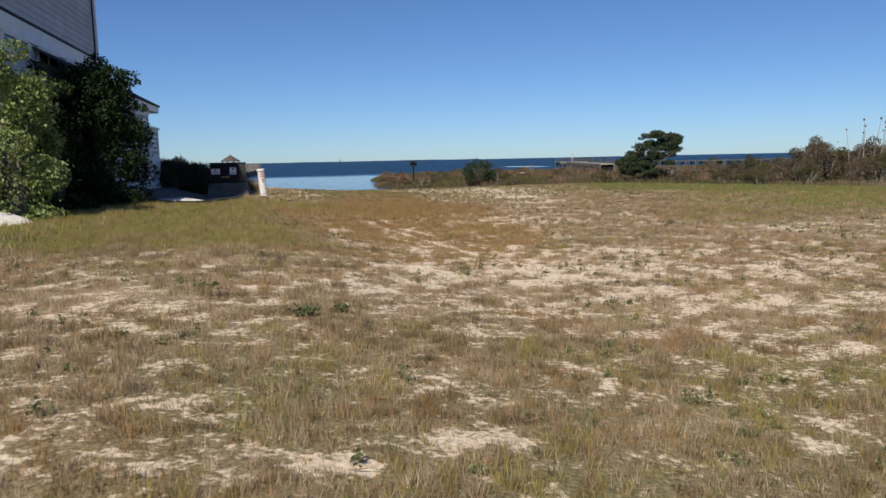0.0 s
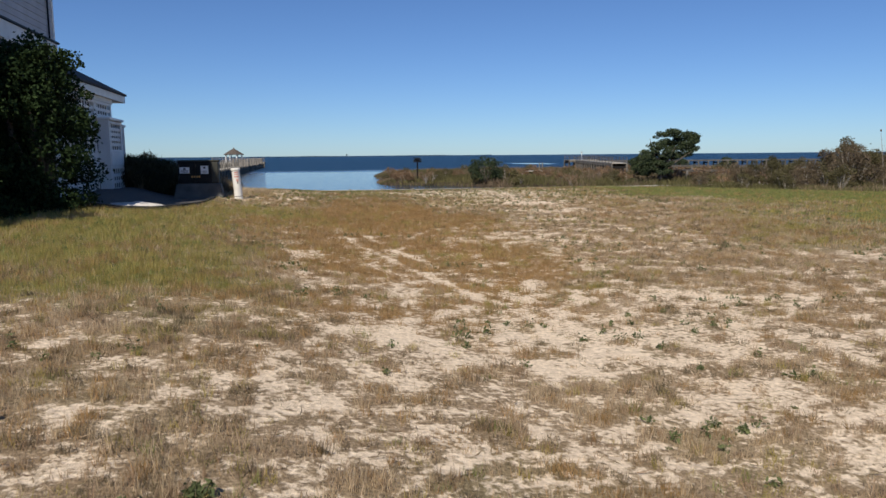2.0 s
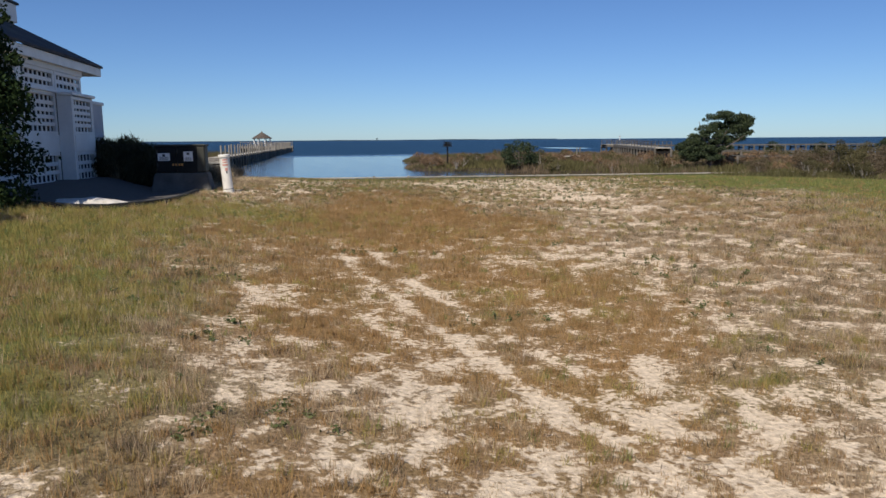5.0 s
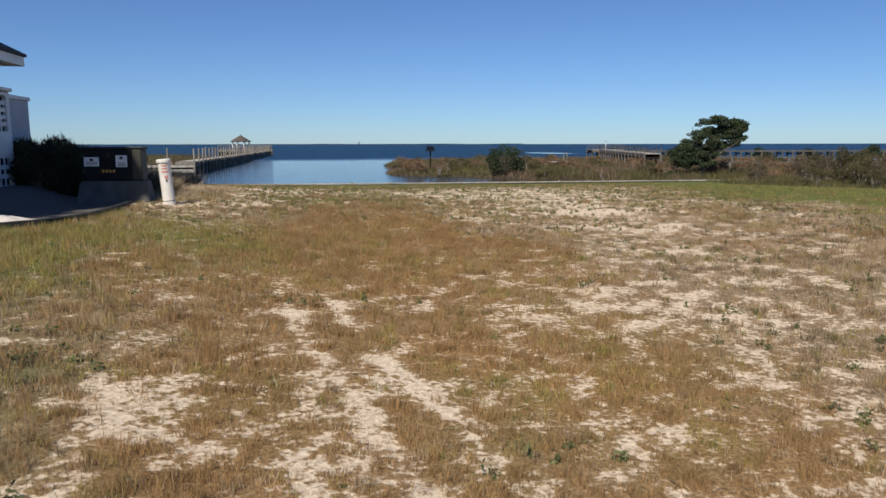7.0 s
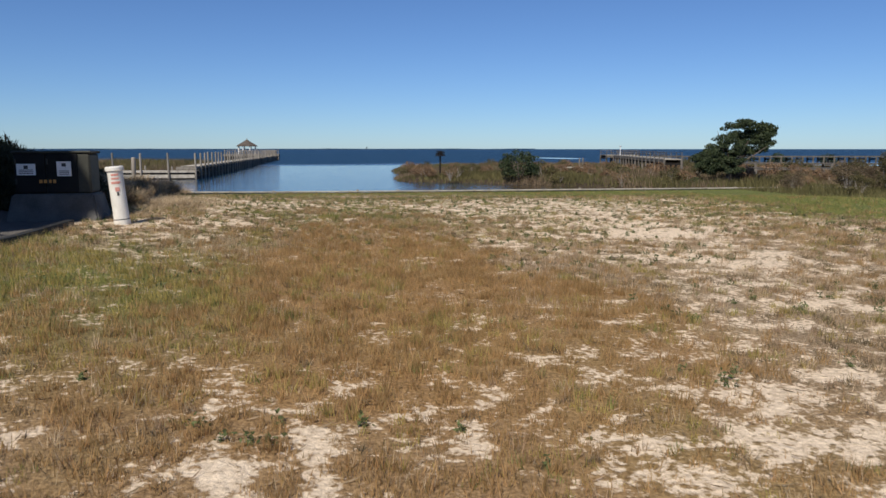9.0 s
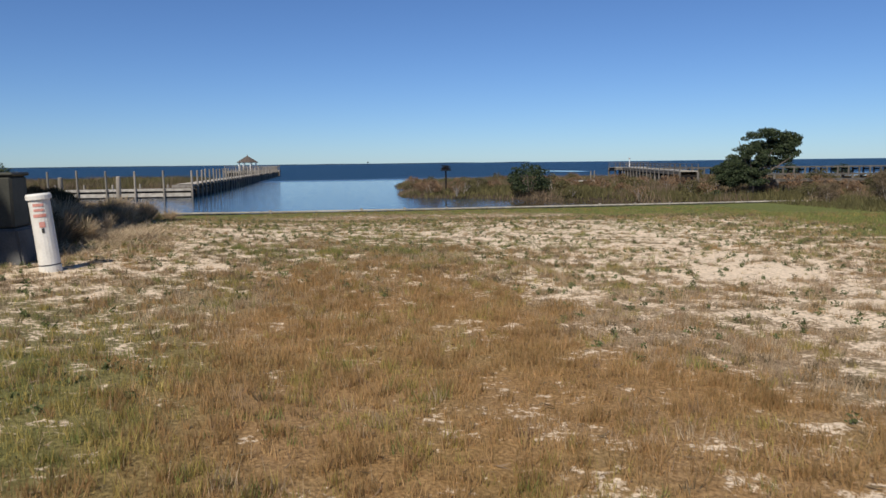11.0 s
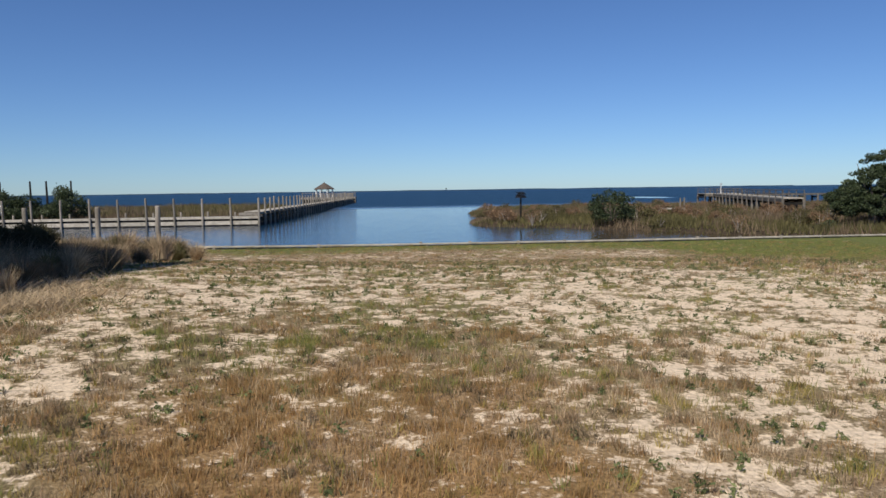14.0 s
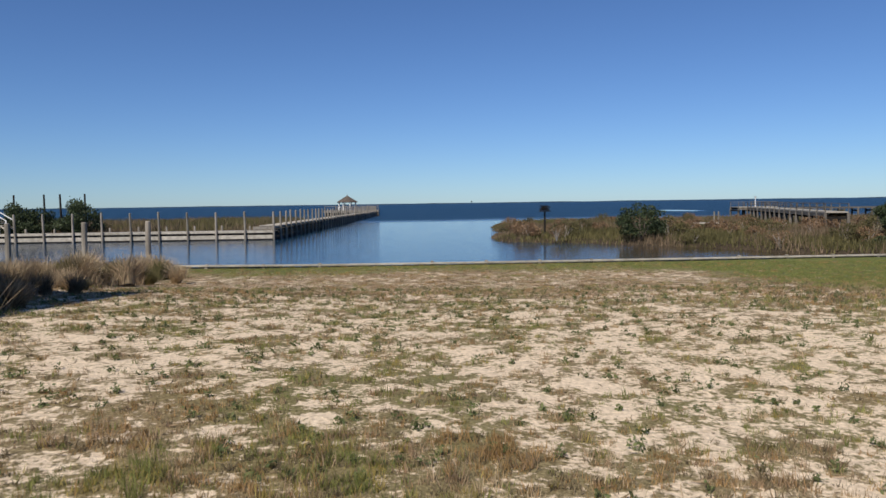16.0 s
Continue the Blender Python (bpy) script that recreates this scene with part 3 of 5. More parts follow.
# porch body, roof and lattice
# solid box whose colour gives the porch's inner shade
part("porch_shade_box", box(-6.48, PX - 0.16, 23.6, 30.0, 0.2, 3.34, 0.01), INNER_SHADE, house, "near-black box painted as the shade behind the lattice")
part("porch_beam", box(PX - 0.16, PX + 0.03, 23.5, 30.05, 3.20, 3.36, 0.015), WHITE, house)
part("fascia", box(PX + 0.10, PX + 0.16, 22.6, 31.42, 3.34, 3.58, 0.01), WHITE_TRIM, house)
part("fascia", box(-6.4, PX + 0.10, 31.36, 31.42, 3.34, 3.58, 0.01), WHITE_TRIM, house)
part("soffit", box(-6.45, PX + 0.10, 22.6, 31.36, 3.36, 3.40), WHITE, house)
bm = bmesh.new()
e, w1 = PX + 0.21, 31.47
pts = [(e, 22.5, 3.58), (e, w1, 3.58), (-6.48, w1, 3.58), (-6.48, 29.9, 4.60), (-6.48, 22.5, 4.60)]
lo = [bm.verts.new(p) for p in pts]
hi = [bm.verts.new((p[0], p[1], p[2] + 0.07)) for p in pts]
for lst in (lo, hi):
    bm.faces.new((lst[0], lst[1], lst[3], lst[4]))
    bm.faces.new((lst[1], lst[2], lst[3]))
for a, b in ((0, 1), (1, 2), (4, 0)):
    bm.faces.new((lo[a], lo[b], hi[b], hi[a]))
part("porch_roof", bm, ROOFING, house, "dark shingle hip roof over the porch")


def lattice(face, y0, y1, z0, z1, rows):
    """White framed panel: rails with rows of short balusters between them."""
    fr = bmesh.new()
    for a, b, c, d in ((y0, y1, z0, z0 + 0.09), (y0, y1, z1 - 0.09, z1), (y0, y0 + 0.13, z0 + 0.09, z1 - 0.09), (y1 - 0.13, y1, z0 + 0.09, z1 - 0.09)):
        box(face - 0.1, face, a, b, c, d, 0.008, fr)
    p = part("lattice_panel", fr, WHITE, house, "white slatted lattice panel")
    h = (z1 - z0 - 0.18) / rows
    for i in range(rows):
        zz = z0 + 0.09 + i * h
        if i:
            part("rail", box(face - 0.06, face - 0.03, y0 + 0.13, y1 - 0.13, zz - 0.05, zz + 0.05, 0.006), WHITE, p)
        n = max(3, round((y1 - y0 - 0.26) / 0.29))
        for k in range(1, n):
            yy = y0 + 0.13 + k * (y1 - y0 - 0.26) / n
            if i + k == 1:
                stick = part("baluster", box(-0.010, 0.010, -0.04, 0.04, 0, h), WHITE, p)
                q = stick
            else:
                q = stick.copy()
                scene.collection.objects.link(q)
            q.location = (face - 0.0525, yy, zz)


for y0, y1 in ((23.6, 25.6), (25.62, 27.86)):
    lattice(PX, y0, y1, 1.56, 2.64, 5)
    part("apron_board", box(PX - 0.1, PX + 0.02, y0, y1, 1.12, 1.56, 0.01), WHITE, house)
    lattice(PX, y0, y1, 0.30, 1.12, 3)
    lattice(PX, y0, y1, 2.70, 3.20, 2)
lattice(PX, 27.9, 29.97, 2.70, 3.20, 2)
part("ledge", box(PX - 0.12, PX + 0.07, 23.5, 30.05, 2.64, 2.70, 0.01), WHITE_TRIM, house)
BX = -4.42
# solid box whose colour gives the shade inside the bay
part("bay_shade_box", box(PX + 0.03, BX - 0.14, 27.9, 29.55, 0.3, 2.58), INNER_SHADE, house, "near-black box painted as the shade inside the bay")
part("bay_end", box(PX + 0.02, BX, 27.84, 27.9, 0.25, 2.58, 0.01), WHITE, house, "plain white end board of the bay")
part("bay_end", box(PX + 0.02, BX, 29.55, 29.61, 0.25, 2.58, 0.01), WHITE, house)
part("bay_cap", box(PX + 0.03, BX + 0.06, 27.78, 29.68, 2.581, 2.66, 0.015), WHITE_TRIM, house)
lattice(BX, 27.9, 29.55, 1.56, 2.56, 5)
part("apron_board", box(BX - 0.1, BX + 0.02, 27.9, 29.55, 1.12, 1.56, 0.01), WHITE, house)
lattice(BX, 27.9, 29.55, 0.30, 1.12, 3)
screen = thing("privacy_screen", "plain grey privacy screen beyond the porch", "screen")
part("panel", box(-5.0, -4.9, 30.2, 32.2, 0.2, 2.5, 0.01), SIDING, screen)
part("top_rail", box(-5.03, -4.86, 30.15, 32.26, 2.5, 2.6, 0.015), WHITE_TRIM, screen)
part("mid_rail", box(-5.0, -4.885, 30.2, 32.2, 1.5, 1.58, 0.01), SIDING, screen)

# edging of the sand apron
bm = bmesh.new()
line = [(-7.4, 21.25), (-6.3, 21.3), (-5.3, 21.75), (-4.5, 22.45), (-3.6, 22.62), (-2.9, 22.62), (-2.3, 22.8), (-1.75, 23.2), (-1.4, 23.8), (-1.27, 24.6), (-1.25, 26.9)]
prev = None
for i, (x, y) in enumerate(line):
    d = Vector((line[min(i + 1, len(line) - 1)][0] - line[max(i - 1, 0)][0], line[min(i + 1, len(line) - 1)][1] - line[max(i - 1, 0)][1], 0)).normalized()
    nrm = Vector((-d.y, d.x, 0)) * 0.06
    z = float(land_z(x, y))
    ring = [bm.verts.new((x + sx * nrm.x, y + sx * nrm.y, z + dz)) for sx, dz in ((-1, -0.1), (-1, 0.11), (1, 0.11), (1, -0.1))]
    if prev:
        for k in range(4):
            bm.faces.new((prev[k], ring[k], ring[(k + 1) % 4], prev[(k + 1) % 4]))
    else:
        bm.faces.new(ring)
    prev = ring
bm.faces.new(prev[::-1])
tagged(mesh_object("garden_edging", bm, EDGING), "black plastic edging round the sand apron", "edging")

# low heap of white sand, standing in for the apron's sunlit patch
SAND = material("white_sand", (0.58, 0.53, 0.46), (0.78, 0.73, 0.66), 8, 70, 0.95, 0.6, 0.02)


def sand_mound(label, cx, cy, rx, ry, tall, skew, seed):
    """A low uneven heap that sinks into the ground round its rim."""
    u, v = np.meshgrid(np.linspace(-1, 1, 31), np.linspace(-1, 1, 31))
    r = np.hypot(u, v) + 0.25 * (value_noise(u, v, 2.2, seed) - 0.5)
    x, y = cx + rx * u, cy + ry * v + skew * u
    z = land_z(x, y) - 0.03 + tall * smooth(1.0, 0.1, r) * (0.8 + 0.4 * value_noise(x, y, 4, seed + 1))
    i = np.arange(961).reshape(31, 31)
    heap = fast_mesh("sand_mound", np.stack([x, y, z], -1).reshape(-1, 3), np.stack([i[:-1, :-1], i[:-1, 1:], i[1:, 1:], i[1:, :-1]], -1).reshape(-1, 4), SAND)
    return tagged(heap, label, "sand heap")


sand_mound("low heap of white sand standing in for a sunlit patch of the apron", -2.75, 23.75, 1.0, 0.75, 0.17, 0.25, 15)
sand_mound("pale gravelly sand banked against a green shrub", -6.05, 16.9, 1.2, 0.7, 0.33, 0.1, 19)

# ---- utility cabinet and marker pipe ----
cab = thing("utility_cabinet", "dark utility cabinet with white notices on concrete base", "utility cabinet")
part("body", box(-2.42, -1.15, 27.85, 28.4, 0.53, 1.24, 0.03), OLIVE_METAL, cab)
part("lid", box(-2.45, -1.12, 27.83, 28.44, 1.24, 1.29, 0.02), OLIVE_METAL, cab)
for x0, x1 in ((-2.40, -1.89), (-1.88, -1.36)):
    d = part("door", box(x0, x1, 27.82, 27.85, 0.55, 1.235, 0.008), BLACK_METAL, cab, "black cabinet door")
    part("hinge", box(x0 + 0.01, x0 + 0.04, 27.805, 27.82, 1.05, 1.15, 0.004), OLIVE_METAL, d)
    part("hinge", box(x0 + 0.01, x0 + 0.04, 27.805, 27.82, 0.7, 0.8, 0.004), OLIVE_METAL, d)
for x0, x1, z0, z1 in ((-2.36, -2.05, 0.86, 1.06), (-1.70, -1.46, 0.84, 1.1)):
    nt = part("notice", box(x0, x1, 27.812, 27.82, z0, z1), PAPER, cab, "white warning notice")
    lines = bmesh.new()
    box((x0 + x1) / 2 - 0.035, (x0 + x1) / 2 + 0.035, 27.808, 27.812, z1 - 0.09, z1 - 0.03, 0, lines)
    for k in range(3):
        box(x0 + 0.04, x1 - 0.04, 27.808, 27.812, z0 + 0.025 + k * 0.03, z0 + 0.037 + k * 0.03, 0, lines)
    part("printing", lines, INK_DARK, nt)
mk = bmesh.new()
for k in range(4):
    box(-2.0 + k * 0.075, -1.95 + k * 0.075, 27.812, 27.82, 0.72, 0.78, 0, mk)
part("marking", mk, INK_ORANGE, cab, "orange stencilled marking")
base = bmesh.new()
vs = bmesh.ops.create_cube(base, size=1)["verts"]
for v in vs:
    up = v.co.z > 0
    v.co = Vector((-1.79 + (1.36 if up else 1.62) * v.co.x, 28.14 + (0.68 if up else 0.93) * v.co.y, 0.53 if up else -0.15))
bmesh.ops.bevel(base, geom=base.edges[:], offset=0.03, segments=2, affect="EDGES")
part("concrete_base", base, CONCRETE, cab, "flared grey concrete base")

pipe = thing("marker_pipe", "leaning white utility marker pipe with red lettering", "marker post", at=pose(-0.47, 27.1, -0.03, 1.5, -4.5, 0))
part("pipe", tube(bmesh.new(), [(0, 0, -0.1), (0, 0, 0.14), (0, 0, 0.141), (0, 0, 0.99)], [0.135, 0.135, 0.128, 0.125], 20), PLASTIC, pipe)
part("cap", tube(bmesh.new(), [(0, 0, 0.985), (0, 0, 0.99), (0, 0, 1.04), (0, 0, 1.06)], [0.13, 0.15, 0.15, 0.135], 20), PLASTIC, pipe, "rimmed white cap")
part("band", tube(bmesh.new(), [(0, 0, 0.15), (0, 0, 0.165)], [0.131, 0.131], 20), INK_DARK, pipe)


def decal(z0, z1, a0, a1, r):
    """A curved patch on the pipe, angles in degrees from the side that faces the lot."""
    bm = bmesh.new()
    n = 6
    col = []
    for i in range(n + 1):
        a = radians(-90 + a0 + (a1 - a0) * i / n)
        col.append([bm.verts.new((rr * math.cos(a), rr * math.sin(a), z)) for z in (z0, z1) for rr in (r, r + 0.002)])
    for p, q in zip(col, col[1:]):
        bm.faces.new((p[1], q[1], q[3], p[3]))
        bm.faces.new((p[0], q[0], q[1], p[1]))
        bm.faces.new((p[2], p[3], q[3], q[2]))
    return bm


for z0, z1, a0, a1 in ((0.905, 0.94, -18, 36), (0.845, 0.875, -18, 36), (0.77, 0.81, -24, 42)):
    part("warning_label", decal(z0, z1, a0, a1, 0.128), INK_RED, pipe, "red warning lettering bar")
part("emblem", decal(0.64, 0.71, 0, 30, 0.129), INK_RED, pipe)
part("emblem", decal(0.57, 0.63, 8, 22, 0.129), INK_DARK, pipe)

# ---- bulkhead along the water ----
bulk = thing("bulkhead", "weathered timber bulkhead with pale cap along the shore", "bulkhead", kind="structure")
x0, x1 = -16.0, 42.0
step = 2.35
xs = np.arange(x0, x1, step)
for a in xs:
    b = a + step
    pa, pb = Vector((a, float(bulk_y(a)), float(bulk_z(a)))), Vector((b, float(bulk_y(b)), float(bulk_z(b))))
    bm = bmesh.new()
    vs = [bm.verts.new(p + Vector((0, dy, dz))) for p in (pa, pb) for dy, dz in ((-0.14, -0.06), (0.14, -0.06), (0.14, 0), (-0.14, 0))]
    for f in ((0, 1, 2, 3), (7, 6, 5, 4), (0, 4, 5, 1), (1, 5, 6, 2), (2, 6, 7, 3), (3, 7, 4, 0)):
        bm.faces.new([vs[i] for i in f])
    part("cap_board", bm, TIMBER_PALE, bulk)
post_bm = box(-0.07, 0.07, -0.08, 0.08, -2.4, 0.03, 0.02)
plank_bm = box(-0.11, 0.11, -0.03, 0.03, -2.3, -0.06, 0.008)
p0 = part("pile", post_bm, TIMBER, bulk)
p0.location = (xs[0], float(bulk_y(xs[0])) - 0.03, float(bulk_z(xs[0])))
for a in xs[1:]:
    q = p0.copy()
    scene.collection.objects.link(q)
    q.location = (a, float(bulk_y(a)) - 0.03 + random.uniform(-0.03, 0.03), float(bulk_z(a)) + random.uniform(-0.05, 0.05))
k0 = part("sheet_plank", plank_bm, TIMBER_PALE, bulk)
k0.location = (x0, float(bulk_y(x0)) + 0.05, float(bulk_z(x0)))
for a in np.arange(x0 + 0.235, x1, 0.235):
    q = k0.copy()
    scene.collection.objects.link(q)
    q.location = (a, float(bulk_y(a)) + 0.05 + random.uniform(-0.008, 0.008), float(bulk_z(a)) - random.uniform(0, 0.03))

pile = thing("mooring_pile", "weathered round mooring pile standing in the basin", "pile", "mooring piles", at=pose(-7.3, 57.4, 0))
part("pole", tube(bmesh.new(), [(0, 0, -3.6), (0, 0, 0.0), (0.02, 0, 0.80), (0.02, 0, 0.84)], [0.13, 0.12, 0.115, 0.09], 10), TIMBER, pile)
for x, y, r in ((-10.2, 57.7, 80), (-13.7, 58.0, 200)):
    copy_thing(pile, pose(x, y, -0.02, 1, -1, r))

# ---- timber dock with gazebo ----
DZ, DZA = -0.72, -1.2
dock = thing("dock", "long weathered timber dock with tall posts over the water", "dock")
DA, DBX, DBY = -44.0, -11.0, 102.7


def dock_x(y):
    return DBX + 0.0135 * (y - DBY)


n_a = 11
post = part("post", tube(bmesh.new(), [(0, 0, -2.6), (0, 0, 1.68), (0.01, 0, 1.74)], [0.12, 0.115, 0.08], 8), TIMBER, dock)
spots = [(DBX - i * 3.0, DBY - 0.1) for i in range(n_a)] + [(dock_x(DBY + i * 3.05) + 0.08, DBY + i * 3.05) for i in range(1, 47)] + [(DBX - i * 3.0, DBY + 2.1) for i in range(1, n_a)] + [(dock_x(DBY + i * 3.05) - 2.1, DBY + i * 3.05) for i in range(1, 47)]
post.location = (*spots[0], DZ - 0.2)
for i, (x, y) in enumerate(spots[1:]):
    q = post.copy()
    scene.collection.objects.link(q)
    q.matrix_basis = pose(x + random.uniform(-0.05, 0.05), y, DZ + random.uniform(-0.24, -0.08) - (1.6 if i >= n_a + 45 else 0), random.uniform(-1, 1), random.uniform(-1.2, 1.2), random.uniform(0, 90))
# deck planks, joists and side boards of the arm along the shore
plank = part("deck_plank", box(-0.07, 0.07, 0.02, 2.0, -0.045, 0, 0.006), TIMBER_PALE, dock)
plank.location = (DA, DBY, DZA)
for i, x in enumerate(np.arange(DA + 0.15, DBX + 0.05, 0.155)):
    q = plank.copy()
    scene.collection.objects.link(q)
    q.location = (x, DBY + random.uniform(-0.02, 0.02), DZA + random.uniform(-0.004, 0.004))
for i in range(n_a):
    x = DBX - i * 3.0
    # the near-black boards paint the shaded gaps between the pale ones
    for dz, h, yy, mt in ((-0.02, 0.22, 0.0, TIMBER_PALE), (-0.24, 0.22, 0.16, TIMBER_SHADE_BLACK), (-0.46, 0.40, 0.02, TIMBER_PALE), (-0.87, 0.5, 0.06, TIMBER_SHADE_BLACK)):
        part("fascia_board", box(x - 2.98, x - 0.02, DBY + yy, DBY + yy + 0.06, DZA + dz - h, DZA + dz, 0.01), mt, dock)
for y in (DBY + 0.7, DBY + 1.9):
    part("stringer", box(DA, DBX, y, y + 0.09, DZA - 0.3, DZA - 0.047), TIMBER_SHADE_BLACK, dock)
# the arm that runs out to the gazebo
long_bm = box(-1.0, 1.0, -0.07, 0.07, -0.045, 0, 0.006)
lp = part("deck_plank", long_bm, TIMBER_PALE, dock)
lp.location = (dock_x(DBY) - 1.0, DBY + 2.1, DZ)
rest = bmesh.new()
for i, y in enumerate(np.arange(DBY + 2.25, DBY + 142, 0.155)):
    if i < 60:
        q = lp.copy()
        scene.collection.objects.link(q)
        q.location = (dock_x(y) - 1.0, y, DZ + random.uniform(-0.004, 0.004))
    else:
        box(dock_x(y) - 2.0, dock_x(y), y - 0.07, y + 0.07, DZ - 0.045, DZ, 0, rest)
tagged(part("planking", rest, TIMBER_PALE, dock), kind="stuff")
for i in range(46):
    y0, y1 = DBY + i * 3.05, DBY + (i + 1) * 3.05
    xa = dock_x((y0 + y1) / 2)
    part("rim_board", box(xa - 0.06, xa + 0.0, y0 + 0.02, y1 - 0.02, DZ - 0.22, DZ - 0.05, 0.008), TIMBER, dock)
    for k in range(3):
        # boards on the side away from the sun, shade put into their colour
        part("wave_board", box(xa - 0.2, xa - 0.13, y0 + 0.01, y1 - 0.01, DZ - 0.72 - k * 0.38, DZ - 0.38 - k * 0.38, 0.008), TIMBER_SHADE_BLACK, dock)
    part("cross_beam", box(xa - 2.2, xa + 0.1, y0 - 0.08, y0 + 0.08, DZ - 0.36, DZ - 0.05, 0.01), TIMBER, dock)
head_y = DBY + 143
hx = dock_x(head_y)
part("pier_head", box(hx - 16, hx + 0.5, head_y, head_y + 8, DZ - 0.3, DZ + 0.35, 0.02), TIMBER, dock, "wide platform at the end")
part("pier_head_skirt", box(hx - 15.5, hx + 0.3, head_y + 0.3, head_y + 7.5, WATER_Z - 0.5, DZ - 0.3), TIMBER_SHADE_BLACK, dock)
for k in range(6):
    part("post", tube(bmesh.new(), [(hx - 15.6 + k * 3.2, head_y + 0.2, WATER_Z - 0.5), (hx - 15.6 + k * 3.2, head_y + 0.2, 1.15)], [0.12, 0.1], 8), TIMBER, dock)
part("rail", box(hx - 15.8, hx + 0.4, head_y + 0.15, head_y + 0.25, 0.75, 0.9, 0.01), TIMBER, dock)

gaz = thing("gazebo", "open timber gazebo with hipped shingle roof on the dock", "gazebo", at=pose(-18.3, head_y + 4, DZ + 0.35))
roof = bmesh.new()
eave = [roof.verts.new((3.35 * math.cos(radians(45 * k + 22.5)), 3.35 * math.sin(radians(45 * k + 22.5)), 2.55)) for k in range(8)]
under = [roof.verts.new((3.25 * math.cos(radians(45 * k + 22.5)), 3.25 * math.sin(radians(45 * k + 22.5)), 2.38)) for k in range(8)]
apex = roof.verts.new((0, 0, 4.55))
for k in range(8):
    roof.faces.new((eave[k], eave[(k + 1) % 8], apex))
    roof.faces.new((under[k], under[(k + 1) % 8], eave[(k + 1) % 8], eave[k]))
roof.faces.new(under[::-1])
part("roof", roof, BROWN_ROOF, gaz, "brown shingle roof")
part("finial", tube(bmesh.new(), [(0, 0, 4.45), (0, 0, 4.7), (0, 0, 4.85)], [0.16, 0.12, 0.02], 8), TIMBER, gaz)
for k in range(8):
    a, b = radians(45 * k + 22.5), radians(45 * k + 67.5)
    part("column", box(2.7 * math.cos(a) - 0.13, 2.7 * math.cos(a) + 0.13, 2.7 * math.sin(a) - 0.13, 2.7 * math.sin(a) + 0.13, 0, 2.4, 0.02), WHITE, gaz)
    rb = bmesh.new()
    for z in (0.5, 1.0):
        tube(rb, [(2.7 * math.cos(a), 2.7 * math.sin(a), z), (2.7 * math.cos(b), 2.7 * math.sin(b), z)], [0.05, 0.05], 4)
    part("railing", rb, TIMBER_PALE, gaz)

# steps, tall poles and bushes at the landward end of the dock
steps = thing("dock_steps", "white-railed timber steps at the end of the dock", "steps", at=pose(-39.5, 104.2, DZ))
for k in range(5):
    part("tread", box(-1.4 + k * 0.3, -1.05 + k * 0.3, -0.7, 0.7, 1.0 - k * 0.2, 1.06 - k * 0.2, 0.008), TIMBER_PALE, steps)
for yy in (-0.75, 0.75):
    part("stringer", tube(bmesh.new(), [(-1.5, yy, 1.05), (0.15, yy, 0.0)], [0.1, 0.1], 4), TIMBER_PALE, steps)
    part("handrail", tube(bmesh.new(), [(-2.6, yy, 1.95), (-1.4, yy, 1.9), (0.25, yy, 0.9)], [0.06, 0.06, 0.06], 6), WHITE, steps, "white handrail")
    for x, z0, z1 in ((-2.6, -0.6, 1.95), (-1.4, -0.6, 1.9), (0.2, 0, 0.95)):
        part("newel", box(x - 0.06, x + 0.06, yy - 0.06, yy + 0.06, z0, z1, 0.01), WHITE, steps)
pole = thing("tall_pole", "slender dark timber pole behind the dock", "pole", "tall poles", at=pose(-33.5, 109, -1.8))
part("shaft", tube(bmesh.new(), [(0, 0, -0.5), (0, 0, 3), (0, 0, 4.85)], [0.14, 0.12, 0.10], 8), TIMBER_SHADE_BLACK, pole)
for x, y in ((-36.2, 109), (-38.2, 109.3), (-41.5, 109)):
    copy_thing(pole, pose(x, y, -1.8 + random.uniform(-0.1, 0.1), 0.5, -0.6, 40 * x))


# ---- shrubs and trees ----
def crown_points(blobs, n):
    """Points in a crown of overlapping ellipsoids, denser towards their skins: (cx, cy, cz, rx, ry, rz) each."""
    b = np.array(blobs, float)
    w = b[:, 3] * b[:, 4] + b[:, 4] * b[:, 5]
    k = RNG.choice(len(b), n, p=w / w.sum())
    d = RNG.normal(size=(n, 3))
    d /= np.linalg.norm(d, axis=1)[:, None]
    r = 1 - np.abs(RNG.normal(0, 0.22, n))
    r = np.clip(r, 0.1, 1) * (1 + 0.12 * RNG.normal(size=n) * (RNG.random(n) < 0.3))
    r = np.where(RNG.random(n) < 0.07, r * RNG.uniform(1.05, 1.4, n), r)
    return b[k, :3] + d * r[:, None] * b[k, 3:]


def limbs(bm, foot, tips, radius, sides=6):
    """A trunk from foot that forks to each tip."""
    foot = Vector(foot)
    for t in tips:
        t = Vector(t)
        mid = foot.lerp(t, 0.5) + Vector((random.uniform(-0.12, 0.12), random.uniform(-0.12, 0.12), 0.1)) * (t - foot).length * 0.5
        tube(bm, [foot, foot.lerp(mid, 0.5), mid, t], [radius, radius * 0.75, radius * 0.5, radius * 0.12], sides)
    return bm


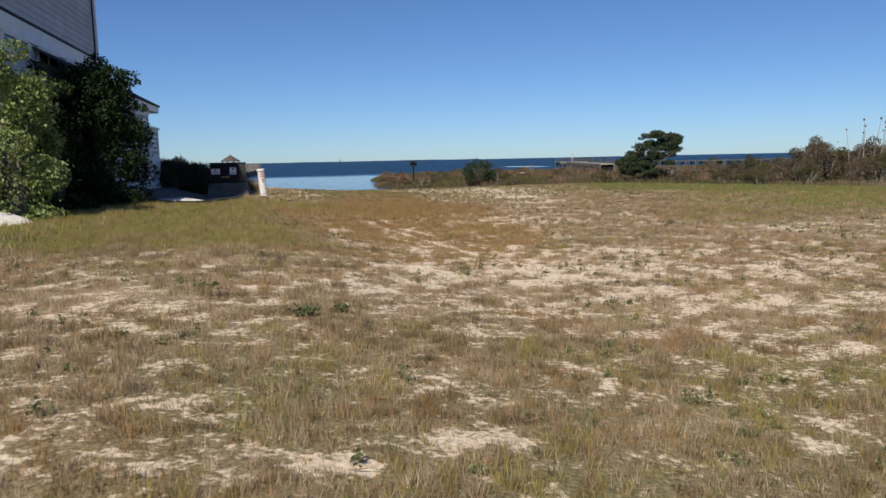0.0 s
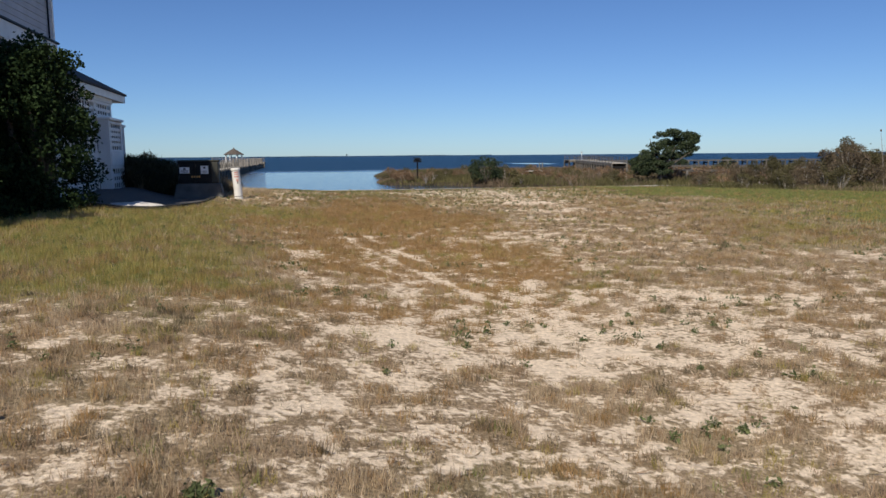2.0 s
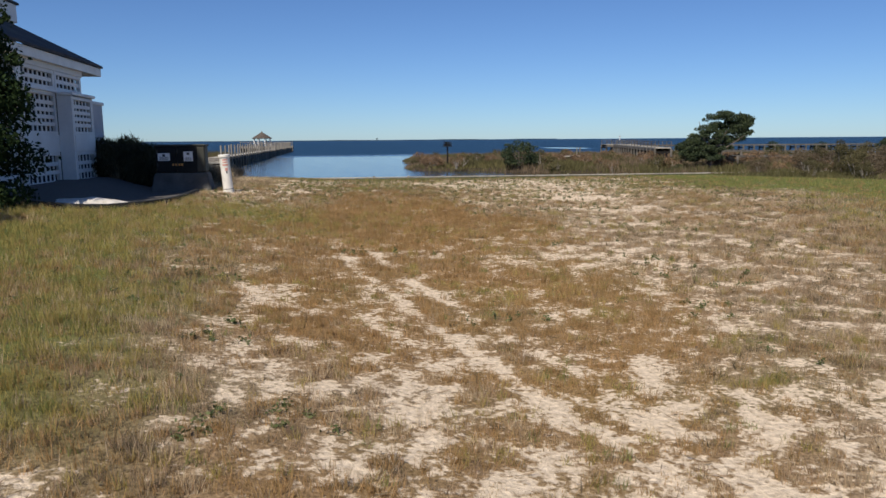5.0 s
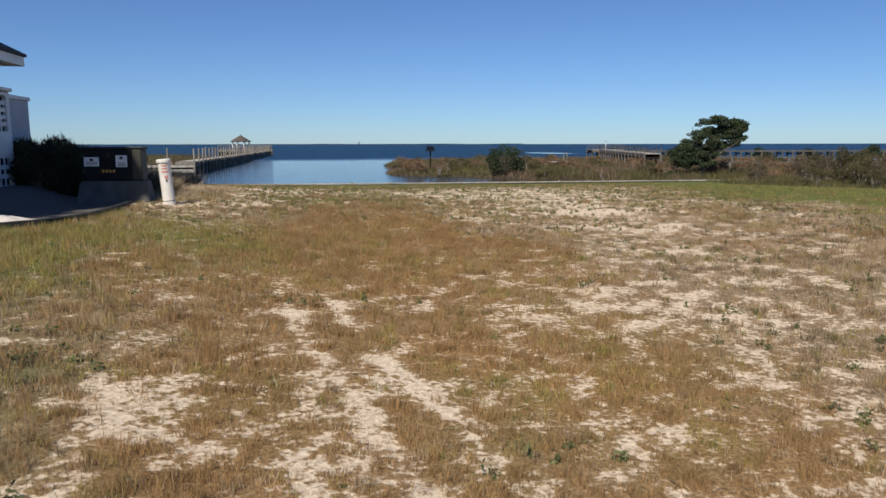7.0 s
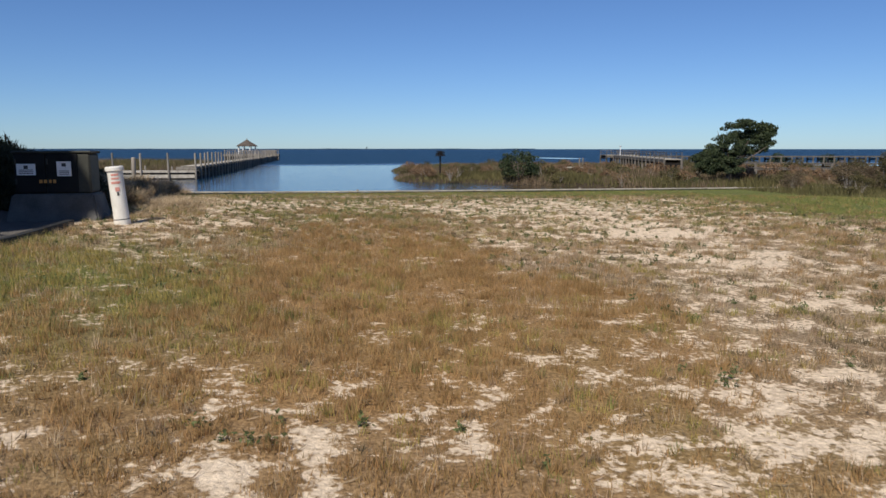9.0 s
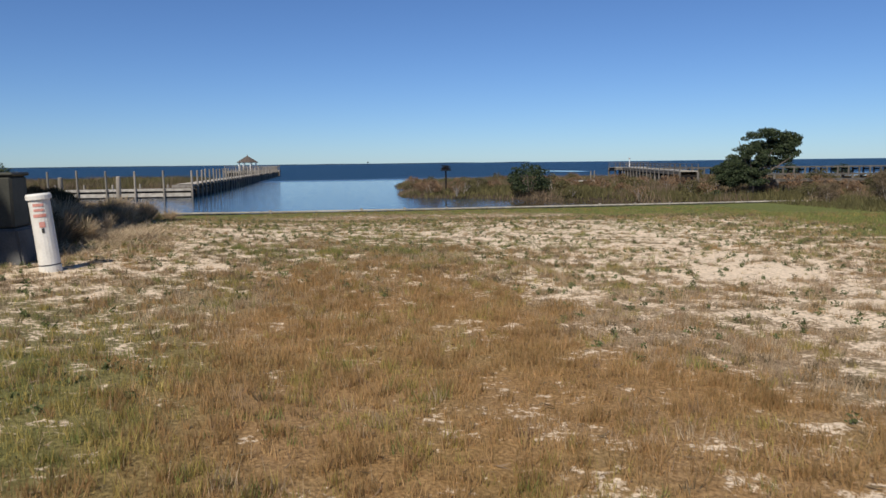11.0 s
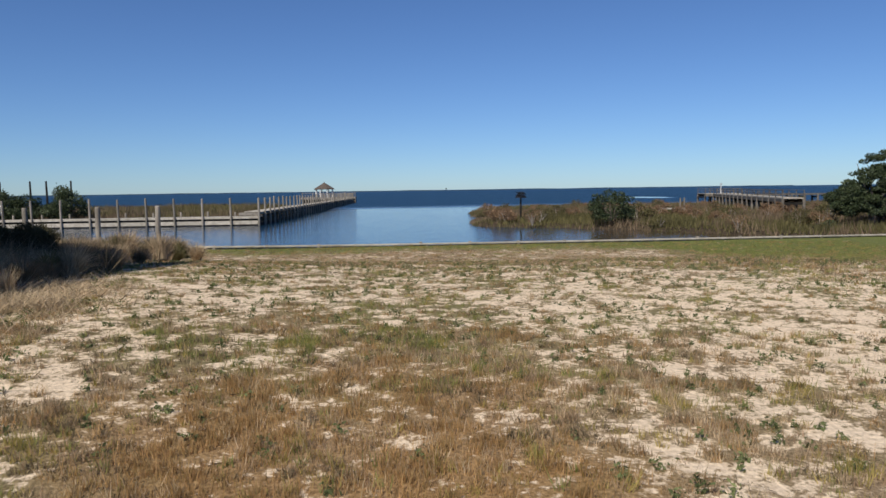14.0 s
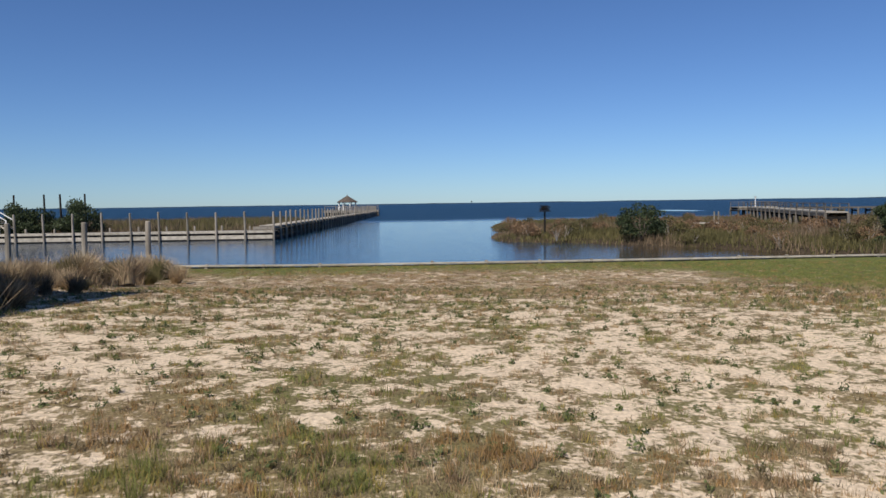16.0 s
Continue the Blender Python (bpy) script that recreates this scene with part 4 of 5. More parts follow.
def lumps(cx, cy, z0, z1, rx, ry, n, size, seed):
    """Small ellipsoids spread over the skin of a large one."""
    rnd = random.Random(seed)
    out = [(cx, cy, (z0 + z1) / 2, rx * 0.72, ry * 0.72, (z1 - z0) * 0.42)]
    for i in range(n):
        a, u = rnd.uniform(0, math.tau), rnd.uniform(-0.75, 0.95)
        q = math.sqrt(1 - u * u)
        s = size * rnd.uniform(0.35, 1.35)
        k = rnd.uniform(0.85, 1.22)
        out.append((cx + math.cos(a) * q * (rx - s * 0.6) * k, cy + math.sin(a) * q * (ry - s * 0.6) * k, (z0 + z1) / 2 + u * ((z1 - z0) / 2 - s * 0.6) * (k if u > 0 else 1), s, s, s * rnd.uniform(0.6, 1.0)))
    return out


def shrub(name, label, category, x, y, z0, z1, rx, ry, n, leaf, mat, seed, group="", bark=BARK, lump=0.4, count=16, base=0.02, aspect=0.55, up=0.0):
    ob = thing(name, label, category, group, at=pose(x, y, z0))
    h = z1 - z0
    random.seed(seed)
    tips = [(random.uniform(-0.6, 0.6) * rx, random.uniform(-0.6, 0.6) * ry, h * random.uniform(0.5, 0.85)) for _ in range(7)]
    part("stem", limbs(bmesh.new(), (0, 0, -0.15), tips, 0.035 * h + 0.01), bark, ob)
    leaves_mesh("foliage", crown_points(lumps(0, 0, -base * h, h, rx, ry, count, lump, seed), n), leaf, mat, ob, aspect, up)
    return ob


shrub("evergreen_shrub", "tall green broadleaf shrub with full sun put into its leaf colour", "shrub", -5.72, 17.9, 0.02, 3.75, 1.02, 1.15, 19000, 0.10, LEAF_SUNLIT, 3, lump=0.42, count=44, base=0.5)
shrub("evergreen_shrub", "large green shrub with the house shade put into its leaf colour", "shrub", -4.8, 22.4, 0.15, 4.2, 1.22, 1.3, 30000, 0.10, LEAF_SHADED, 5, lump=0.48, count=70, base=0.25)
shrub("evergreen_shrub", "green shrub between the house and another shrub, leaf colour darkened for shade", "shrub", -5.6, 20.4, 0.05, 3.7, 0.9, 1.0, 9000, 0.12, LEAF_SHADED, 6, lump=0.36, count=30, base=0.4)
# stands in for tall grass lying in shade
hedge = shrub("hedge", "tall grassy brush behind the sand apron, shade put into its dark colour", "hedge", -3.6, 29.9, 0.25, 1.12, 1.0, 0.55, 12000, 0.20, BRUSH, 7, "hedges", lump=0.28, count=26, base=0.3, aspect=0.10, up=1.4)
# copies beyond y 37 stand in for deep shade among the tall grass
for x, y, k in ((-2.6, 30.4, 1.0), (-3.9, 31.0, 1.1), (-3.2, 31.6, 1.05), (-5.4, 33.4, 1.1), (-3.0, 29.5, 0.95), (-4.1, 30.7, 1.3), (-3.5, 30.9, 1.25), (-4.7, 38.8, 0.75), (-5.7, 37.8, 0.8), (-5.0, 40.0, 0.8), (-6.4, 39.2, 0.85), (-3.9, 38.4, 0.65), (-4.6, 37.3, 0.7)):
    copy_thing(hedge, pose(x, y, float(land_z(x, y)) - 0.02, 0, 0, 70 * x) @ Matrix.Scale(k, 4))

round_bush = shrub("round_bush", "round dark green bush on the marsh", "bush", 22.9, 85.0, -1.75, 0.95, 1.95, 1.8, 6000, 0.17, NEEDLE, 11, lump=0.55, count=26)
z = -1.7
for x, y, s in ((-33.4, 108.0, 1.42), (-40.5, 108.2, 1.3), (-38.3, 107.4, 1.1)):
    b = copy_thing(round_bush, pose(x, y, z, 0, 0, 50 * x) @ Matrix.Scale(s, 4))
    tagged(b, "dark green bush behind the dock")

for x, y, s in ((85, 134, 0.85), (92, 130, 0.75), (100, 124, 0.95), (71, 126, 0.7), (104, 121, 0.75)):
    b = copy_thing(round_bush, pose(x, y, float(land_z(x, y)) - 0.05, 0, 0, 31 * x) @ Matrix.Scale(s, 4))
    tagged(b, "small dark tree far across the marsh", "tree")

# wind-swept cedar
cedar = thing("cedar_tree", "wind-swept dark green cedar with flat leaning crown", "tree", at=pose(37.8, 72.0, -1.75))
bm = bmesh.new()
tube(bm, [(0, 0, -0.3), (0.05, 0, 0.6), (0.3, 0, 1.5), (0.5, 0.1, 2.4), (0.9, 0, 3.6)], [0.30, 0.25, 0.2, 0.15, 0.06], 9)
random.seed(12)
tips = []
for a, r, h in ((0, 2.9, 4.3), (0.7, 2.3, 4.8), (1.6, 1.8, 4.2), (2.6, 2.3, 3.0), (3.3, 2.7, 2.7), (4.0, 2.0, 3.4), (5.0, 1.9, 3.8), (5.7, 2.9, 3.3), (3.1, 1.5, 4.6), (0.2, 1.6, 5.2)):
    p = (0.4 + r * math.cos(a), r * 0.8 * math.sin(a), h)
    tips.append(p)
    tube(bm, [(0.25, 0.05, 1.4), (0.3 + 0.5 * r * math.cos(a), 0.4 * r * math.sin(a), 0.45 * h + 0.75), p], [0.12, 0.07, 0.015], 6)
part("trunk", bm, BARK, cedar)
lobes = []
for k in range(210):
    u = random.uniform(-2.6, 4.0)
    top = 2.6 + 2.7 * float(smooth(-2.6, 0.6, u)) - 0.12 * max(u - 2.2, 0) + random.uniform(-0.3, 0.25)
    low = 0.9 + 0.62 * max(u, 0) + 0.2 * max(-u, 0)
    size = random.uniform(0.7, 1.25)
    lobes.append((u, random.uniform(-1.5, 1.5) * (1 - abs(u) / 5.5), random.uniform(low, top), 0.50 * size, 0.46 * size, 0.22 * size))
for k in range(16):
    u = random.uniform(0.0, 4.1)
    lobes.append((u, random.uniform(-0.6, 0.6), 5.05 - 0.1 * u + random.uniform(0, 0.35), 0.16, 0.16, 0.34))
for k in range(7):
    lobes.append((random.uniform(-3.0, -1.0), random.uniform(-0.9, 0.9), random.uniform(0.2, 1.9), 0.5, 0.55, 0.34))
sprays = crown_points(lobes, 40000)
leaves_mesh("crown", sprays, 0.2, NEEDLE, cedar, 0.32, 1.0)

# marsh growth
def on_marsh(n, x0, x1, y0, y1, test, margin):
    x, y = RNG.uniform(x0, x1, n), RNG.uniform(y0, y1, n)
    k = test(x, y) > margin
    return x[k], y[k]


x, y = on_marsh(150000, 9, 75, 56, 138, marsh_edge, 0.2)
k = value_noise(x, y, 0.18, 50) + 0.25 * RNG.random(len(x))
hgt = (0.35 + 0.75 * value_noise(x, y, 0.3, 51)) * RNG.uniform(0.6, 1.2, len(x)) * np.clip(0.6 + marsh_edge(x, y) / 5, 0.6, 1) * (0.45 + 0.55 * smooth(11, 20, x))
g = k < 0.60
z = land_z(x, y)
tagged(blades("marsh_grass", x[g], y[g], z[g], hgt[g], 0.09, MARSH_BROWN, 0.4), "brown dry marsh grass on the island", "marsh grass", kind="stuff")
tagged(blades("marsh_grass", x[~g], y[~g], z[~g], hgt[~g] * 0.9, 0.09, MARSH_GREEN, 0.4), "olive green marsh grass on the island", "marsh grass", kind="stuff")
x, y = on_marsh(60000, -75, -12, 104.8, 165, left_marsh, 0.3)
hgt = (0.55 + 1.0 * value_noise(x, y, 0.2, 53)) * RNG.uniform(0.6, 1.2, len(x))
k = value_noise(x, y, 0.15, 54) + 0.2 * RNG.random(len(x)) < 0.62
tagged(blades("marsh_grass", x[k], y[k], land_z(x[k], y[k]), hgt[k], 0.12, MARSH_BROWN, 0.4), "brown dry marsh grass behind the dock", "marsh grass", kind="stuff")
x, y, hgt = x[~k], y[~k], hgt[~k]
tagged(blades("marsh_grass", x, y, land_z(x, y), hgt, 0.12, MARSH_GREEN, 0.4), "olive green marsh grass behind the dock", "marsh grass", kind="stuff")

brown = shrub("marsh_shrub", "rust brown bare shrub on the marsh", "shrub", 14.5, 92.0, -1.75, -0.35, 1.1, 1.0, 1500, 0.13, BROWN_LEAF, 21, "marsh shrubs", GREY_BARK, 0.38, 16)
olive = shrub("marsh_shrub", "olive brown shrub on the marsh", "shrub", 17.5, 90.0, -1.75, -0.15, 1.2, 1.1, 1700, 0.13, OLIVE_LEAF, 22, "marsh shrubs", GREY_BARK, 0.4, 16)
bare = shrub("marsh_shrub", "grey leafless twiggy shrub on the marsh", "shrub", 16.2, 87.0, -1.75, -0.5, 0.9, 0.9, 500, 0.11, BROWN_LEAF, 23, "marsh shrubs", GREY_BARK, 0.36, 12)
rnd = random.Random(31)
made = 0
while made < 170:
    x, y = rnd.uniform(12, 62), rnd.uniform(64, 128)
    if float(marsh_edge(np.array(x), np.array(y))) < 1.6 or (20.5 < x < 25.5 and 82.5 < y < 87.5) or (35 < x < 40 and 69.5 < y < 74.5):
        continue
    src = rnd.choice((brown, brown, olive, bare))
    s = rnd.uniform(0.5, 1.2) * (0.8 if y > 95 else 1)
    copy_thing(src, pose(x, y, float(land_z(x, y)) - 0.03, 0, 0, rnd.uniform(0, 360)) @ Matrix.Scale(s, 4))
    made += 1

# thicket at the side of the lot
th_a = shrub("thicket_shrub", "tall grey-brown bare thicket shrub", "shrub", 38.5, 47.0, -1.35, 2.2, 1.7, 1.5, 6500, 0.12, THICKET_LEAF, 41, "thicket", GREY_BARK, 0.55, 22)
th_b = shrub("thicket_shrub", "tall olive-brown thicket shrub with thin leaves", "shrub", 41.0, 49.0, -1.4, 2.1, 1.8, 1.6, 7500, 0.12, THICKET_GREEN, 42, "thicket", GREY_BARK, 0.55, 22)
for x, y, s, src in ((44.0, 48.5, 1.0, th_a), (46.2, 50.5, 1.1, th_b), (48.5, 47.0, 0.95, th_a), (50.0, 51.5, 1.1, th_b), (37.2, 51.5, 0.55, th_b), (36.0, 55.0, 0.6, th_a), (39.8, 56.0, 0.7, th_b), (43.5, 57.5, 0.75, th_a), (47.5, 60.0, 0.8, th_b), (52.5, 55.0, 1.0, th_a), (35.0, 47.5, 0.45, th_a), (36.2, 44.5, 0.5, th_b), (39.3, 43.5, 0.6, th_a), (42.0, 44.5, 0.75, th_b), (45.5, 44.5, 0.8, th_a), (41.5, 62, 0.6, th_b), (46, 66, 0.65, th_a), (51, 68, 0.7, th_b), (54, 62, 0.9, th_a), (34.3, 52, 0.4, th_b), (33.8, 57.5, 0.4, th_a), (56, 50, 1.0, th_b), (58, 57, 1.0, th_a), (33.0, 45.5, 0.35, th_b)):
    copy_thing(src, pose(x, y, float(land_z(x, y)) - 0.05, 0, 0, 73 * x) @ Matrix.Scale(s, 4))
x, y = RNG.uniform(31, 66, 42000), RNG.uniform(38, 72, 42000)
k = (x - 31.5 + 0.35 * (y - 42) + 2.5 * (value_noise(x, y, 0.4, 61) - 0.5) > 0.6) & ((y < bulk_y(x)) | (x > 40))
x, y = x[k], y[k]
z = land_z(x, y)
hgt = (0.2 + 0.5 * value_noise(x, y, 0.4, 62)) * RNG.uniform(0.6, 1.3, len(x))
k = value_noise(x, y, 0.25, 63) < 0.4
tagged(blades("rough_grass", x[k], y[k], z[k], hgt[k], 0.06, REED, 0.5), "rough brown grass under the thicket", "rough grass", kind="stuff")
tagged(blades("rough_grass", x[~k], y[~k], z[~k], hgt[~k] * 0.8, 0.06, MARSH_GREEN, 0.5), "rough olive grass under the thicket", "rough grass", kind="stuff")
# tall dead flower stalks with dark heads
stalk = thing("seed_stalk", "tall thin dead stalk with a dark seed head", "seed stalk", "seed stalks", at=pose(42.3, 46.5, -1.3))
part("stem", tube(bmesh.new(), [(0, 0, 0), (0.05, 0, 2.6), (0.15, 0.05, 4.2)], [0.03, 0.02, 0.012], 5), GREY_BARK, stalk)
hb = bmesh.new()
bmesh.ops.create_icosphere(hb, subdivisions=1, radius=0.07, matrix=pose(0.15, 0.05, 4.35))
for v in hb.verts:
    v.co.z = 4.35 + (v.co.z - 4.35) * 1.5
part("seed_head", hb, BARK, stalk, "dark seed head")
for x, y, s in ((42.9, 46.9, 1.12), (43.3, 46.2, 0.98), (43.6, 47.2, 1.14), (44.2, 46.6, 0.93), (41.6, 46.8, 0.95), (44.6, 47.4, 1.08), (45.2, 46.5, 1.0), (42.6, 47.6, 0.9), (43.9, 46.0, 1.05), (43.0, 45.8, 0.88), (44.9, 45.9, 1.1)):
    copy_thing(stalk, pose(x, y, -1.3, 3 * (s - 1) * 20, 4, 90 * x) @ Matrix.Scale(s, 4))

# osprey nest on its pole
nest = thing("osprey_nest", "dark stick nest on a pole over the marsh", "nest platform", at=pose(16.4, 94.3, -1.8))
part("pole", tube(bmesh.new(), [(0, 0, -0.6), (0, 0, 2.3)], [0.11, 0.09], 8), TIMBER_SHADE_BLACK, nest)
part("platform", box(-0.5, 0.5, -0.5, 0.5, 2.3, 2.38, 0.01), TIMBER_SHADE_BLACK, nest)
sticks = bmesh.new()
random.seed(9)
for k in range(110):
    a = random.uniform(0, math.tau)
    r = random.uniform(0.1, 0.5)
    c = Vector((r * math.cos(a), r * math.sin(a), random.uniform(2.4, 2.85)))
    d = Vector((-math.sin(a), math.cos(a), random.uniform(-0.4, 0.4))) * random.uniform(0.15, 0.35)
    tube(sticks, [c - d, c + d], [0.018, 0.012], 4)
part("sticks", sticks, TIMBER_SHADE_BLACK, nest, "dark piled sticks")

# ---- timber pier on the far side of the marsh ----
pier = thing("pier", "long weathered timber pier with handrails over the marsh", "pier")
p0, p1 = Vector((39.9, 86.0, 0.2)), Vector((51.2, 127.0, 0.3))
d = p1 - p0
side = Vector((d.y, -d.x, 0)).normalized()


def beam(a, b, w, h):
    """A level timber from a to b."""
    a, b = Vector(a), Vector(b)
    s = Vector(((b - a).y, -(b - a).x, 0)).normalized() * w / 2
    bm = bmesh.new()
    vs = [bm.verts.new(p + q + Vector((0, 0, dz))) for p in (a, b) for q, dz in ((-s, -h / 2), (s, -h / 2), (s, h / 2), (-s, h / 2))]
    for f in ((0, 1, 2, 3), (7, 6, 5, 4), (0, 4, 5, 1), (1, 5, 6, 2), (2, 6, 7, 3), (3, 7, 4, 0)):
        bm.faces.new([vs[i] for i in f])
    return bm


def walkway(a, b, width, bays, rails=True, depth=1.9, girder=0.32):
    a, b = Vector(a), Vector(b)
    s = Vector(((b - a).y, -(b - a).x, 0)).normalized() * width / 2
    part("deck", beam(a, b, width, 0.1), TIMBER_PALE if rails else TIMBER_DARK, pier)
    for q in (-s, s):
        part("stringer", beam(a + q - Vector((0, 0, 0.06 + girder / 2)), b + q - Vector((0, 0, 0.06 + girder / 2)), 0.1, girder), TIMBER_DARK, pier)
        if rails:
            for z in (0.4, 0.72):
                part("rail", beam(a + q + Vector((0, 0, z)), b + q + Vector((0, 0, z)), 0.045, 0.045), TIMBER_DARK, pier)
    for i in range(bays + 1):
        c = a.lerp(b, i / bays)
        for q in (-s, s):
            part("support_post", tube(bmesh.new(), [c + q - Vector((0, 0, depth)), c + q + Vector((0, 0, -0.05))], [0.15, 0.14], 7), TIMBER_DARK, pier)
            if rails:
                part("rail_post", box(c.x + q.x - 0.035, c.x + q.x + 0.035, c.y + q.y - 0.035, c.y + q.y + 0.035, c.z, c.z + 0.75), TIMBER_DARK, pier)
        part("cross_beam", beam(c - s * 1.15 - Vector((0, 0, 0.48)), c + s * 1.15 - Vector((0, 0, 0.48)), 0.15, 0.22), TIMBER_SHADE_BLACK, pier)


walkway(p0, p1, 1.8, 16, True)
walkway((44.8, 87.2, -0.15), (80, 96, -0.6), 1.2, 12, False, 1.7, 0.08)
walkway((49.0, 127.4, 0.3), (54.0, 126.4, 0.3), 5.0, 3, True)
walkway((53.0, 128.5, 0.1), (112.0, 126.5, 0.0), 1.6, 30, False, 1.6, 0.12)
walkway((44.5, 79.0, -0.55), (70, 80.5, -0.7), 1.4, 10, False, 1.3, 0.12)
part("lamp", tube(bmesh.new(), [(50.4, 124, 0.0), (50.4, 124, 1.5), (50.4, 124, 1.75)], [0.06, 0.06, 0.2], 8), WHITE, pier, "white lamp on the rail")
side_dock = thing("small_jetty", "low pale timber jetty with two posts in the marsh", "jetty")
part("deck", beam((30.1, 92.2, -0.75), (32.1, 92.0, -0.75), 1.2, 0.12), TIMBER_PALE, side_dock)
for x in (31.6, 32.0):
    part("post", tube(bmesh.new(), [(x, 91.5, -2.2), (x, 91.5, 0.32)], [0.08, 0.07], 8), TIMBER, side_dock)
for x in (30.3, 31.1):
    part("support_post", tube(bmesh.new(), [(x, 92.1, -2.4), (x, 92.1, -0.8)], [0.11, 0.10], 8), TIMBER, side_dock)

# ---- tall grass beside the apron ----
def clump_mesh(name, n, h, r, mat, seed, segs=3):
    g = np.random.default_rng(seed)
    a, b = g.uniform(0, math.tau, n), g.uniform(0, math.tau, n)
    rad = r * 0.35 * np.sqrt(g.random(n))
    ln = h * g.uniform(0.6, 1.15, n)
    out = g.uniform(0.15, 0.75, n)
    verts, faces = [], []
    for i in range(segs + 1):
        t = i / segs
        x = rad * np.cos(a) + np.cos(a + 0.5 * (b - 3)) * out * ln * t * t * 0.9
        y = rad * np.sin(a) + np.sin(a + 0.5 * (b - 3)) * out * ln * t * t * 0.9
        z = ln * (t - 0.45 * out * t * t)
        w = 0.014 * (1 - 0.85 * t)
        verts.append(np.stack([x - w * np.sin(a), y + w * np.cos(a), z], 1))
        verts.append(np.stack([x + w * np.sin(a), y - w * np.cos(a), z], 1))
    v = np.stack(verts, 1).reshape(-1, 3)
    k = 2 * (segs + 1)
    for i in range(segs):
        f = np.arange(n)[:, None] * k + np.array([2 * i, 2 * i + 1, 2 * i + 3, 2 * i + 2])
        faces.append(f)
    return v, np.concatenate(faces), mat


def grass_clump(label, n, h, r, mat, seed, x, y):
    v, f, m = clump_mesh("blades", n, h, r, mat, seed)
    ob = fast_mesh("tall_grass_clump", v, f, m)
    ob.matrix_basis = pose(x, y, float(land_z(x, y)) - 0.02)
    return tagged(ob, label, "grass clump", "tall grass clumps")


pale = grass_clump("clump of tall pale straw grass", 420, 0.8, 0.5, PALE_REED, 71, -1.9, 32.2)
tan = grass_clump("clump of tall tan-brown grass", 420, 0.75, 0.5, REED, 72, -2.2, 31.0)
greenish = grass_clump("clump of tall olive green grass", 420, 0.65, 0.5, MARSH_GREEN, 73, -2.9, 33.0)
rnd = random.Random(77)
spots = []
while len(spots) < 190:
    y = rnd.uniform(29, 52.5)
    edge = -0.9 - 0.155 * (y - 29) + 0.8 * math.exp(-((y - 35.5) / 2.5) ** 2) + rnd.gauss(0, 0.35)
    x = edge - abs(rnd.gauss(0, 2.6))
    if x < -14 or (y < 33 and x < -4.2) or (x < -0.95 and y < 29.3):
        continue
    if 33.5 < y < 41 and x < -2.4 and rnd.random() < 0.75:
        continue
    spots.append((x, y))
for x, y in spots:
    src = rnd.choice((pale, pale, tan, greenish) if y < 36 or y > 42 else (pale, tan, tan, greenish))
    s = rnd.uniform(0.5, 0.95) * (1.3 if y > 43 else 0.85)
    copy_thing(src, pose(x, y, float(land_z(x, y)) - 0.02, rnd.uniform(-30, 30), rnd.uniform(-30, 30), rnd.uniform(0, 360)) @ Matrix.Scale(s, 4))
x, y = RNG.uniform(-15, 0, 60000), RNG.uniform(28.4, 54.5, 60000)
k = (x < -1.0 - 0.155 * (y - 29) + 0.9 * np.exp(-((y - 35.5) / 2.5) ** 2) + 1.1 * (value_noise(x, y, 0.9, 65) - 0.5)) & ~((y < 32.5) & (x < -4.0)) & ~((y < 29.3) & (x < -0.9)) & (x > -14.5)
x, y = x[k], y[k]
hgt = (0.15 + 0.45 * value_noise(x, y, 0.6, 66)) * RNG.uniform(0.5, 1.3, len(x))
k = value_noise(x, y, 0.5, 67) + 0.15 * RNG.normal(size=len(x)) < 0.55
z = land_z(x, y)
tagged(blades("rough_grass", x[k], y[k], z[k], hgt[k], 0.022, REED, 0.9), "matted tan-brown rough grass beside the apron", "rough grass", kind="stuff")
tagged(blades("rough_grass", x[~k], y[~k], z[~k], hgt[~k], 0.022, DRAB, 0.9), "matted drab rough grass beside the apron", "rough grass", kind="stuff")

x, y = RNG.normal(-0.75, 0.55, 8000), RNG.normal(31.0, 1.1, 8000)
k = (apron_edge(x, y) < -0.05) & (value_noise(x, y, 2.5, 68) > 0.38)
x, y = x[k], y[k]
tagged(blades("matted_straw", x, y, land_z(x, y), RNG.uniform(0.05, 0.20, len(x)) * (1 + 0.6 * smooth(-0.6, -1.6, x)), 0.018, PALE_REED, 1.9), "pale matted straw lying beside the marker pipe", "straw", kind="stuff")

# ---- grass of the lot ----
def scatter(n, x0, x1, y0, y1):
    x, y = RNG.uniform(x0, x1, n), RNG.uniform(y0, y1, n)
    k = (y < bulk_y(x) - 0.2) & (apron_edge(x, y) < 0.02) & (np.hypot(x + 0.5, y - 27.1) > 0.16)
    return x[k], y[k]


SORTS = ("straw", "tan", "russet", "olive", "green", "drab")
kinds = {key: [] for key in SORTS}
